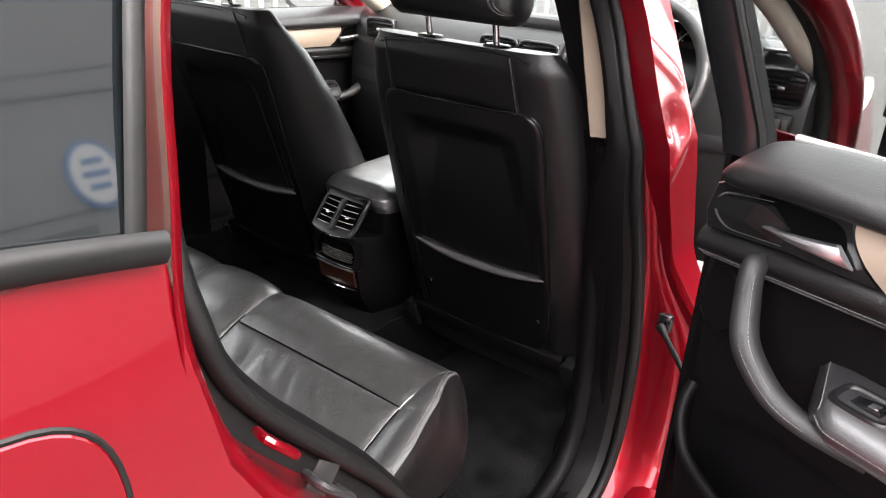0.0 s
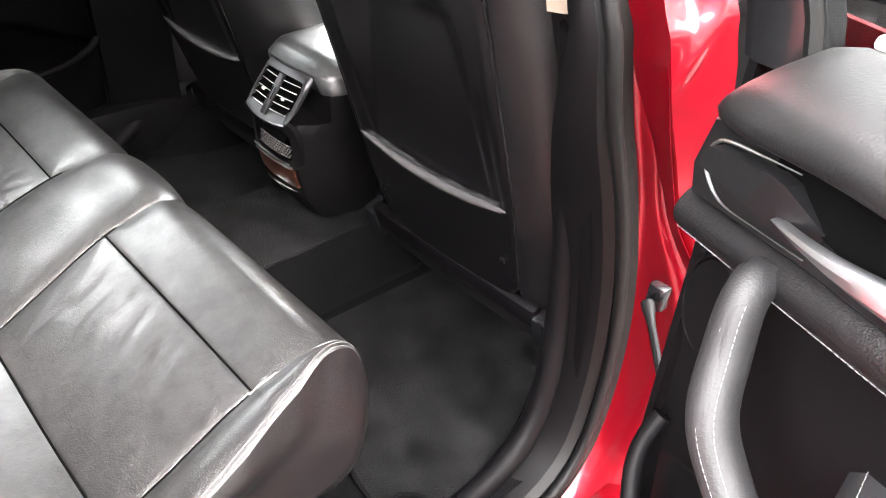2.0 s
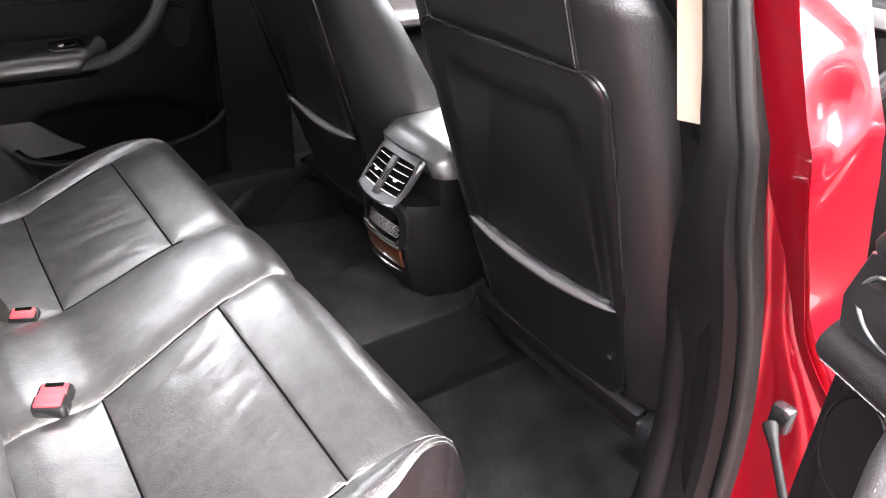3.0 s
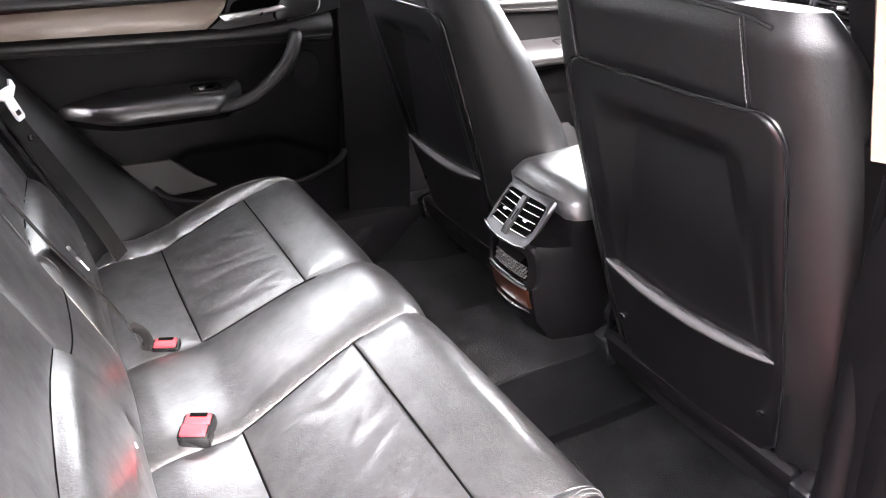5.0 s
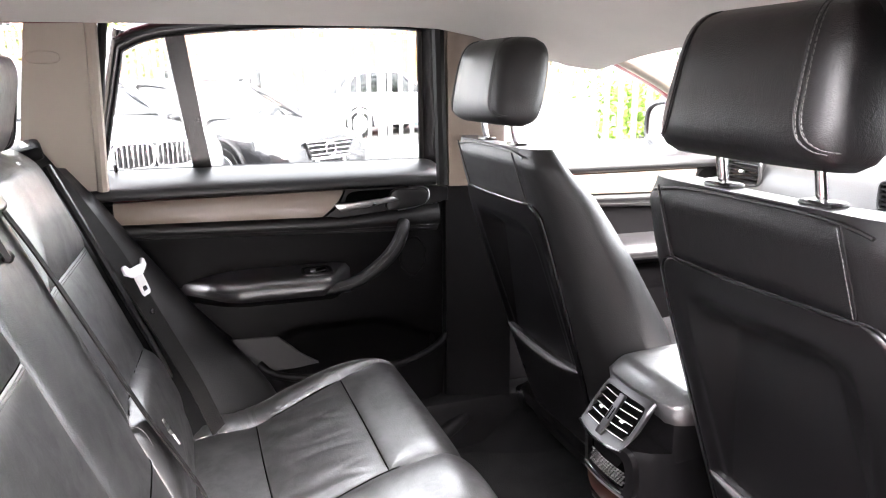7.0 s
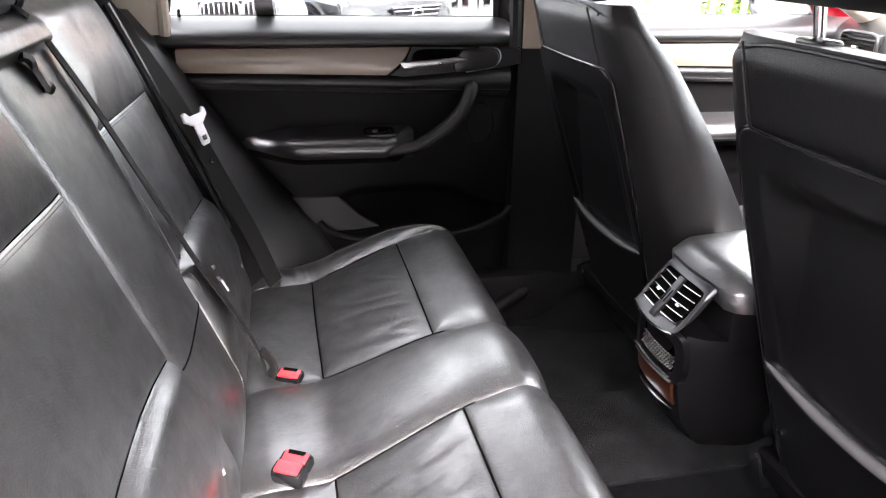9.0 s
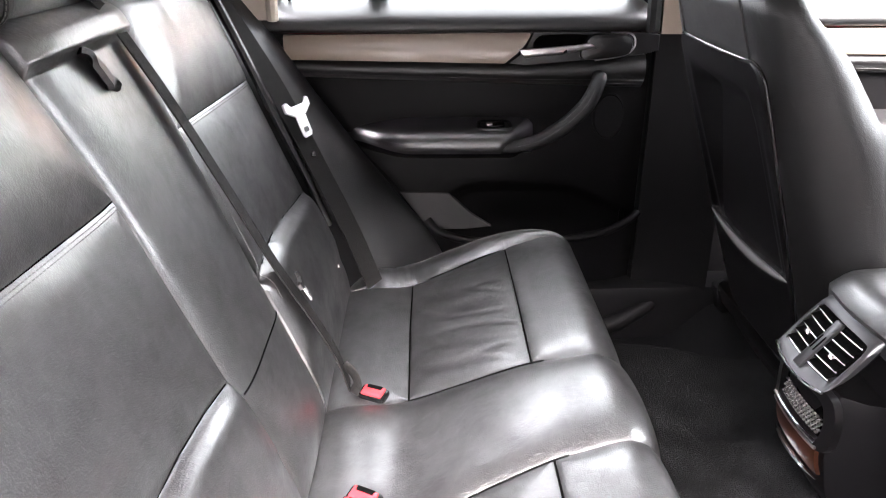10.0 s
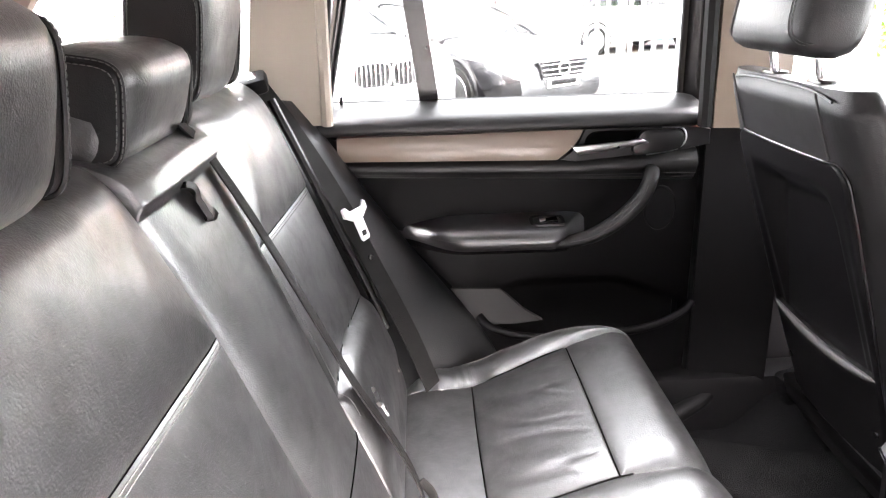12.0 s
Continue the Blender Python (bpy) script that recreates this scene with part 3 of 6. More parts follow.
def cushion_point(u, v):
    """u: -1 to 1 across the top; v: 0 back to 1 front."""
    k = v * (len(CUSHION) - 1)
    s = lerp(k, range(len(CUSHION)), CUSHION_S)
    y, z = (lerp(k, range(len(CUSHION)), CUSHION[:, a]) for a in (0, 1))
    i = min(len(CUSHION) - 2, int(k))
    ty, tz = CUSHION[i + 1] - CUSHION[i]
    n = Vector((0, -tz, ty)).normalized()
    w = cushion_half(s)
    a = abs(u)
    xi, xo = cushion_seam_in(s), cushion_seam_out(s)
    x = lerp(min(a, 1.0), (0, 0.24, 0.88, 1.0), (0, xi, xo, w))
    h = 0.0
    front = 1 - ease(0.10, 0.26, s)
    if x < xi:
        d = xi - x
        h = (0.0012 * (1 - math.exp(-d / 0.003)) + 0.014 * (1 - math.exp(-d / 0.030))) * (0.35 + 0.65 * front)
    elif x < xo:
        if s < -0.212:
            d = min(x - xi, -0.212 - s, max(0.0, xo - x))
            h = 0.0012 * (1 - math.exp(-d / 0.003)) + 0.005 * (1 - math.exp(-d / 0.02))
        elif s < 0:
            d = min(x - xi, -s, s + 0.212, xo - x)
            h = 0.0012 * (1 - math.exp(-d / 0.0025)) + 0.006 * (1 - math.exp(-d / 0.03))
            c = ease(0, 0.05, d)
            h += c * 0.0020 * noise.noise(Vector((x * 24 + 9 * s, s * 7, 3.1 if u > 0 else 8.7)))
            h -= c * 0.0016 * max(0.0, 1 - 6 * abs(noise.noise(Vector((x * 17 + 8 * s, s * 5, 1.3 if u > 0 else 5.9)))))
        else:
            d = min(x - xi, s, max(0.0, xo - x) + 0.004 + s * 0.3)
            h = (0.0012 * (1 - ease(0.02, 0.05, s)) * (1 - math.exp(-d / 0.003)) + 0.008 * (1 - math.exp(-d / 0.025))) * (0.2 + 0.8 * front)
    else:
        q = (x - xo) / max(0.01, w - xo)
        h = 0.0012 * (1 - ease(-0.01, 0.03, s)) * (1 - math.exp(-(x - xo) / 0.003)) + 0.015 * math.sin(math.pi * min(1.0, q * 0.72)) * (0.25 + 0.75 * (1 - ease(0.04, 0.16, s)))
        h *= 0.5 + 0.5 * ease(-0.36, -0.22, s)
        if s > 0:
            h += 0.008 * (1 - math.exp(-min(s, 0.004 + 0.3 * s) / 0.025)) * (0.2 + 0.8 * front) * (1 - ease(0, 1, q))
        rear = 1 - ease(-0.30, -0.14, s)
        h += rear * 0.0055 * noise.noise(Vector((x * 14, s * 62 + 10 * x, 2.2)))
        h += 0.0018 * noise.noise(Vector((x * 12, s * 24, 7.7)))
    return Vector((math.copysign(x, u), y, z)) + n * h


rear_bench = thing("rear_bench", (0, -0.3, 0.45), "black leather rear bench with split backrest, piped seams and grey stitching", "car seat")
CU = dense(-1.0, 1.0, 320, (-1, -0.88, -0.24, 0.24, 0.88, 1), 0.02)
CV = dense(0, 1, 190, [np.interp(q, CUSHION_S, range(len(CUSHION))) / (len(CUSHION) - 1) for q in (0.0, -0.212)], 0.012)
bench = part("cushion", Shape().grid(lambda a, b: cushion_point(CU[int(round(a * 319))], CV[int(round(b * 189))]), 320, 190), LEATHER, rear_bench, sharp=75)
for side in (1, -1):
    rim = [cushion_point(side, v) for v in np.linspace(0.03, 1, 120)]
    low = [Vector((rim[-1].x, y, z)) for y, z in spline([(rim[-1].y, rim[-1].z), (0.03, 0.535), (-0.06, 0.552), (-0.15, 0.592), (-0.30, 0.60), (rim[0].y, rim[0].z)], 40)[1:-1]]
    rim += low
    core = [Vector((0, p.y * 0.75 - 0.03, 0.60 + (p.z - 0.60) * 0.1)) for p in rim]
    dome = []
    for d in np.linspace(0, 1, 24) ** 1.5:
        dome.append([Vector((p.x + (side * 0.592 - p.x) * ease(0.0, 0.8, d) + side * (0.016 * math.sin(math.pi / 2 * min(1, d * 2.2)) - 0.004 * d), p.y + (q.y - p.y) * d, p.z + (q.z - p.z) * d)) for p, q in zip(rim, core)])
    part("side_panel", Shape().loft(dome, cap=False).add(dome[-1], [tuple(range(len(rim)))]), LEATHER_FRONT, rear_bench, sharp=75)
# dark box added to stand for the shaded gap under the cushion
part("shade_filler", Shape().box((0, -0.15, 0.485), (1.0, 0.34, 0.13), 0.03), CARPET, rear_bench)


def cushion_line(points, n=40, lift=0.0012):
    """A line on the bench through (x, s) points."""
    out = []
    for x, s in spline(points, n):
        k = np.interp(s, CUSHION_S, range(len(CUSHION)))
        xi, xo, w = cushion_seam_in(s), cushion_seam_out(s), cushion_half(s)
        p = cushion_point(math.copysign(lerp(abs(x), (0, xi, xo, w), (0, 0.24, 0.88, 1.0)), x), k / (len(CUSHION) - 1))
        out.append(p + Vector((0, 0, lift)))
    return out


for side in (1, -1):
    for name, line in (("front_piping", [(side * 0.115, 0.0), (side * 0.33, 0.001), (side * 0.539, 0.0)]),
                       ("rear_piping", [(side * 0.136, -0.212), (side * 0.36, -0.214), (side * 0.545, -0.212)]),
                       ("side_piping", [(side * 0.542, -0.004), (side * 0.545, -0.1), (side * 0.547, -0.208)]),
                       ("inner_piping", [(side * 0.111, 0.02), (side * 0.1235, -0.1), (side * 0.1355, -0.21)])):
        part(name, Shape().tube(cushion_line(line, 40, 0.0004), 0.0017, n=6), SEAM_RECESS, bench)
    stitch = Shape()
    for off in (0.003, 0.0085):
        dashes(stitch, cushion_line([(side * (cushion_half(s) - off), s) for s in (-0.2, -0.1, 0.0, 0.06, 0.10, 0.15)], 70, 0.0005), r=0.0007)
    part("stitching", stitch, STITCH_SHADED, bench, "double row of grey thread")

BACK = spline([(-0.30, 0.585), (-0.326, 0.62), (-0.334, 0.66), (-0.346, 0.70), (-0.372, 0.77), (-0.410, 0.866), (-0.452, 0.972), (-0.496, 1.087),
               (-0.535, 1.19), (-0.560, 1.25), (-0.582, 1.284), (-0.61, 1.298), (-0.65, 1.296), (-0.685, 1.27), (-0.70, 1.20), (-0.66, 1.0), (-0.58, 0.62)], 170)
SPLIT_R, SPLIT_L, BACK_END = 0.096, -0.152, 0.555


def pad_seam(x):
    """Height of the seam over the lower pads of the backrest."""
    return lerp(x, (-0.55, -0.48, -0.36, -0.25, -0.18, -0.15, 0.10, 0.187, 0.265, 0.38, 0.55), (0.874, 0.88, 0.892, 0.897, 0.890, 0.884, 0.862, 0.875, 0.882, 0.884, 0.880))


def top_seam(x):
    """Height of the seam under the upper panels of the backrest."""
    return lerp(x, (-0.55, -0.45, -0.18, -0.13, 0.12, 0.42, 0.55), (1.100, 1.103, 1.114, 1.111, 1.100, 1.112, 1.114))


def back_point(x, k):
    y, z = (lerp(k, range(len(BACK)), BACK[:, a]) for a in (0, 1))
    i = min(len(BACK) - 2, int(k))
    ty, tz = BACK[i + 1] - BACK[i]
    n = Vector((0, tz, -ty)).normalized()
    front = k < 112
    xr = SPLIT_R + 0.030 * ease(1.05, 1.3, z)
    xl = SPLIT_L + 0.02 * (1 - ease(0.8, 1.1, z))
    h = 0.0
    if not front:
        return Vector((x, y, z))
    top = 1 - ease(1.26, 1.30, z)
    low = ease(0.62, 0.70, z)
    if xl < x < xr:
        d = min(xr - x, x - xl)
        h = (0.0025 * (1 - math.exp(-d / 0.004)) + 0.014 * (1 - math.exp(-d / 0.03))) * low
        if z > 1.235:
            h += 0.014 * ease(1.235, 1.247, z)
            h *= top
    else:
        d = max(0.0, x - xr if x >= xr else xl - x)
        e = BACK_END - abs(x)
        d = min(d, max(0.0, e))
        zt = top_seam(x)
        if z > zt:
            f = min(d, z - zt)
            h = (0.0015 * (1 - math.exp(-f / 0.003)) + 0.016 * (1 - math.exp(-f / 0.035))) * (0.25 + 0.75 * top)
        elif z > pad_seam(x):
            f = min(d, zt - z, z - pad_seam(x))
            h = 0.0015 * (1 - math.exp(-f / 0.003)) + 0.007 * (1 - math.exp(-f / 0.03))
            h += 0.003 * ease(0, 0.04, f) * noise.noise(Vector((x * 9, z * 14, 0.7)))
        else:
            f = pad_seam(x) - z
            h = (0.006 + 0.022 * (1 - math.exp(-d / 0.02)) * ease(0.68, 0.78, z)) * (1 - math.exp(-f / 0.010))
            h *= low
        wave = ease(0.0, 0.06, d) * (1 if z > zt else 0)
        h += wave * 0.0016 * noise.noise(Vector((x * 19 + 9 * z, z * 8 - 4 * x, 9)))
    return Vector((x, y, z)) + n * h


def back_x(a, k):
    """Columns that keep to the splits between the three sections."""
    z = lerp(k, range(len(BACK)), BACK[:, 1])
    xr = SPLIT_R + 0.030 * ease(1.05, 1.3, z)
    xl = SPLIT_L + 0.02 * (1 - ease(0.8, 1.1, z))
    return lerp(a, (0, 0.4, 0.6, 1.0), (-BACK_END, xl, xr, BACK_END))


BU = dense(0, 1, 300, (0.0, 0.4, 0.6, 1.0), 0.012)
BV = dense(0, 1, 200, [np.interp(q, BACK[:100, 1], range(100)) / (len(BACK) - 1) for q in (0.866, 1.107, 1.241)], 0.014)
backrest = part("backrest", Shape().grid(lambda a, b: back_point(back_x(BU[int(round(a * 299))], BV[int(round(b * 199))] * (len(BACK) - 1)), BV[int(round(b * 199))] * (len(BACK) - 1)), 300, 200), LEATHER, rear_bench, sharp=75)


def back_line(points, n=40, lift=0.001):
    out = []
    for x, z in spline(points, n):
        k = np.interp(z, BACK[:100, 1], range(100))
        p = back_point(x, k)
        out.append(p + Vector((0, 0.92, 0.38)) * lift)
    return out


for x0, x1 in ((0.10, 0.545), (-0.158, -0.545)):
    part("upper_piping", Shape().tube(back_line([(x, top_seam(x)) for x in np.linspace(x0, x1, 9)], 40, 0.0002), 0.0010, n=6), SEAM_RECESS, backrest)
    part("lower_piping", Shape().tube(back_line([(x, pad_seam(x)) for x in np.linspace(x0 + (0.004 if x1 > 0 else -0.012), x1 * 0.97, 12)], 40, 0.0004), 0.0015, n=6), SEAM_RECESS, backrest)
for x0, x1 in ((0.104, 0.545), (-0.160, -0.545)):
    seam_st = Shape()
    dashes(seam_st, back_line([(x, top_seam(x) - 0.0045) for x in np.linspace(x0, x1, 9)], 60, 0.0012), r=0.0007)
    dashes(seam_st, back_line([(x, top_seam(x) - 0.0085) for x in np.linspace(x0, x1, 9)], 60, 0.0008), r=0.0007)
    part("stitching", seam_st, STITCH_SHADED, backrest)
st = Shape()
dashes(st, back_line([(SPLIT_L - 0.012, 1.06), (SPLIT_L - 0.008, 0.95), (SPLIT_L + 0.006, 0.84)], 60), r=0.0006)
part("stitching", st, STITCH_SHADED, backrest)
part("centre_seam", Shape().tube(back_line([(-0.125, 0.834), (-0.03, 0.838), (0.088, 0.834)], 30, 0.0004), 0.0014, n=6), SEAM_RECESS, backrest)
# fold-down armrest strap
loop = thing("pull_strap", (-0.03, -0.53, 1.19), "short black leather pull strap on the folded centre armrest", "strap")
LOOP_PTS = [(0.030, -0.538, 1.250), (0.020, -0.530, 1.244), (0.010, -0.526, 1.232), (0.001, -0.522, 1.217), (-0.004, -0.5195, 1.206), (-0.0045, -0.524, 1.2025)]
for x, z in ((-0.483, 0.735), (0.19, 0.735)):
    k = np.interp(z, BACK[:100, 1], range(100))
    p = back_point(x, k)
    b = thing("child_seat_button", p, "small pale oval button set in black leather", "button", "buttons on the rear backrest")
    part("cap", Shape().disc(p - Vector((0, 0.002, 0)), (0, 0.93, 0.36), 0.005, 0.003, 16, 1.5, bevel=0.001), PALE, b)

latch = thing("release_lever", (-0.405, -0.575, 1.280), "small bright release lever on the shoulder of the backrest", "lever")
part("cup", Shape().disc((-0.405, -0.582, 1.279), (0.1, 0.75, 0.65), 0.022, 0.006, 28, 0.55, bevel=0.002), TRIM_BLACK, latch)
part("blade", Shape().tube(spline([(-0.424, -0.573, 1.283), (-0.412, -0.569, 1.285), (-0.398, -0.569, 1.284), (-0.387, -0.573, 1.281)], 16), [0.002 + 0.003 * math.sin(math.pi * q / 15) for q in range(16)], n=8, flat=0.5, up=(0, 0, 1)), SILVER, latch)


def side_bolster(side):
    def fn(a, b):
        z = 0.60 + 0.66 * b
        back_y = lerp(z, BACK[:100, 1], BACK[:100, 0])
        reach = lerp(z, (0.6, 0.738, 0.80, 0.893, 1.041, 1.18, 1.27), (0.23, 0.195, 0.165, 0.125, 0.080, 0.048, 0.02) if side < 0 else (0.02, 0.035, 0.04, 0.035, 0.022, 0.010, 0.0))
        x = 0.552 + 0.176 * a
        bulge = 0.006 * math.sin(math.pi * a) + (0.022 if side < 0 else 0.012) * ease(0.0, 0.16, a) * (1 - 0.5 * a) * ease(0.72, 0.90, z) * (1 - 0.6 * ease(1.0, 1.22, z))
        return Vector((side * x, back_y - 0.012 + reach * ease(0, 1, a) + bulge, z))
    part("side_bolster", Shape().shell(fn, 24, 40, (0, -0.05, 0)), LEATHER_FRONT, rear_bench, sharp=60)


side_bolster(-1)
side_bolster(1)


# ---- seat belts ----
def strap(name, pts, width, parent, across, mat=None, thick=0.0012):
    pts = [Vector(p) for p in spline(pts, 40)]
    ac = Vector(across).normalized()
    loops = []
    for i, p in enumerate(pts):
        t = (pts[min(i + 1, 39)] - pts[max(i - 1, 0)]).normalized()
        s = (ac - t * ac.dot(t)).normalized()
        w = s.cross(t)
        loops.append([p + s * (width * e) + w * (thick * f) for e, f in ((-0.5, -1), (0.5, -1), (0.5, 1), (-0.5, 1))])
    return part(name, Shape().loft(loops), mat or WEB, parent)


strap("band", LOOP_PTS, 0.024, loop, (0.9, 0.05, 0.45), LEATHER_FRONT, 0.0035)
def belt_tongue(c, across, up, parent, k=1.0, head_mat=None):
    """A latch plate: a wide slotted head and a narrower bright blade hanging from it."""
    a, b = Vector(across).normalized(), Vector(up).normalized()
    a = (a - b * a.dot(b)).normalized()
    w = a.cross(b)
    if w.y < 0:
        w = -w
    c = Vector(c)
    at = lambda x, y, z=0.0: c + a * (x * k) + b * (y * k) + w * z
    head = [(-0.034, 0.018), (-0.028, 0.022), (-0.020, 0.012), (0.018, 0.014), (0.026, 0.026), (0.034, 0.024), (0.035, 0.008), (0.016, -0.006), (-0.014, -0.008), (-0.033, 0.004)]
    t = part("tongue", Shape().prism([at(x, y, 0.002) for x, y in head], w * 0.006, 0.0015), head_mat or STEEL, parent, "black belt tongue with steel blade" if head_mat else "bright steel belt tongue")
    blade = [(-0.012, -0.004), (0.014, -0.002), (0.014, -0.046), (0.010, -0.052), (-0.008, -0.052), (-0.012, -0.046)]
    part("blade", Shape().prism([at(x, y, 0.0035) for x, y in blade], w * 0.003, 0.0008), STEEL, t)
    part("slot", Shape().prism([at(x, y, 0.0062) for x, y in ((-0.005, -0.032), (0.007, -0.032), (0.007, -0.042), (-0.005, -0.042))], w * 0.0008), SHINY, t)
    return t


belt = thing("seat_belt", (-0.59, -0.42, 0.7), "black webbing seat belt hanging over the outer seat edge", "seat belt", "rear seat belts")
strap("webbing", [(-0.620, -0.590, 1.296), (-0.606, -0.528, 1.205), (-0.596, -0.462, 1.09), (-0.586, -0.418, 1.00), (-0.573, -0.372, 0.90), (-0.558, -0.318, 0.78), (-0.545, -0.275, 0.665)], 0.047, belt, (-0.80, 0.60, 0))
belt_tongue((-0.584, -0.414, 1.030), (0.80, -0.60, 0.0), (-0.03, -0.30, 0.9), belt)
part("stop_button", Shape().disc((-0.578, -0.390, 0.944), (0.60, 0.80, 0.2), 0.006, 0.006, 14, bevel=0.002), SHINY, belt)
guide = thing("belt_guide", (-0.62, -0.58, 1.27), "black plastic belt outlet on the seat shoulder", "belt guide")
part("bezel", Shape().box((-0.615, -0.60, 1.285), (0.085, 0.075, 0.03), 0.01, pose(0, 0, 0, 12, 8, 12)), PLASTIC, guide)
part("slot", Shape().box((-0.617, -0.592, 1.301), (0.060, 0.018, 0.004), 0.001, pose(0, 0, 0, 12, 8, 12)), SHINY, guide)
strip = thing("belt_channel_trim", (-0.56, -0.45, 0.9), "narrow black plastic edge strip along the seat back", "trim")
part("strip", Shape().tube([(p[0], p[1], p[2]) for p in spline([(-0.572, -0.552, 1.262), (-0.566, -0.500, 1.14), (-0.561, -0.452, 1.02), (-0.557, -0.402, 0.90), (-0.552, -0.365, 0.80)], 30)], 0.009, n=8), SHINY, strip)

belt2 = thing("seat_belt", (-0.165, -0.42, 0.7), "black webbing centre seat belt lying down the backrest", "seat belt", "rear seat belts")
strap("webbing", [(-0.086, -0.600, 1.312), (-0.092, -0.560, 1.292), (-0.103, -0.524, 1.225), (-0.120, -0.490, 1.145), (-0.139, -0.444, 1.03), (-0.158, -0.392, 0.90), (-0.174, -0.346, 0.80), (-0.176, -0.312, 0.725), (-0.172, -0.294, 0.665)], 0.042, belt2, (1, 0.10, 0.10))
belt_tongue((-0.172, -0.362, 0.856), (1, 0.10, 0.25), (0.25, -0.35, 0.9), belt2, 0.62, TRIM_BLACK)
part("fold", Shape().tube(spline([(-0.178, -0.302, 0.705), (-0.172, -0.286, 0.690), (-0.165, -0.280, 0.672), (-0.168, -0.288, 0.652)], 14), 0.012, n=8, flat=0.25, up=(0.6, -0.7, 0.2)), WEB, belt2)


def buckle(x, y, z, count, yaw):
    t = thing("belt_buckle", (x, y, z - 0.03), "black seat belt buckle with red release button" if count == 1 else "twin black seat belt buckles with red release buttons", "belt buckle", "rear belt buckles")
    for i in range(count):
        c = Vector((x, y, z)) + Vector((0.022, -0.011, 0.001)) * i
        m = pose(0, 0, 0, 12, 0, yaw)
        r3 = m.to_3x3()
        part("housing", Shape().box(c, (0.050, 0.030, 0.045), 0.008, m), SHINY, t)
        button = part("button", Shape().box(c + r3 @ Vector((0, 0, 0.0205)), (0.039, 0.022, 0.008), 0.0035, m), RED, t, "red press button")
        if i == 0:
            part("slit", Shape().box(c + r3 @ Vector((0, 0.0070, 0.0222)), (0.027, 0.008, 0.006), 0.001, m), SEAM_RECESS, button)
        else:
            for e in (-0.016, 0.016):
                part("notch", Shape().box(c + r3 @ Vector((e * 0.8, -0.003, 0.0230)), (0.004, 0.006, 0.004), 0.001, m), RED, button)


buckle(-0.160, -0.252, 0.644, 1, 66)
buckle(0.095, -0.248, 0.657, 2, 62)


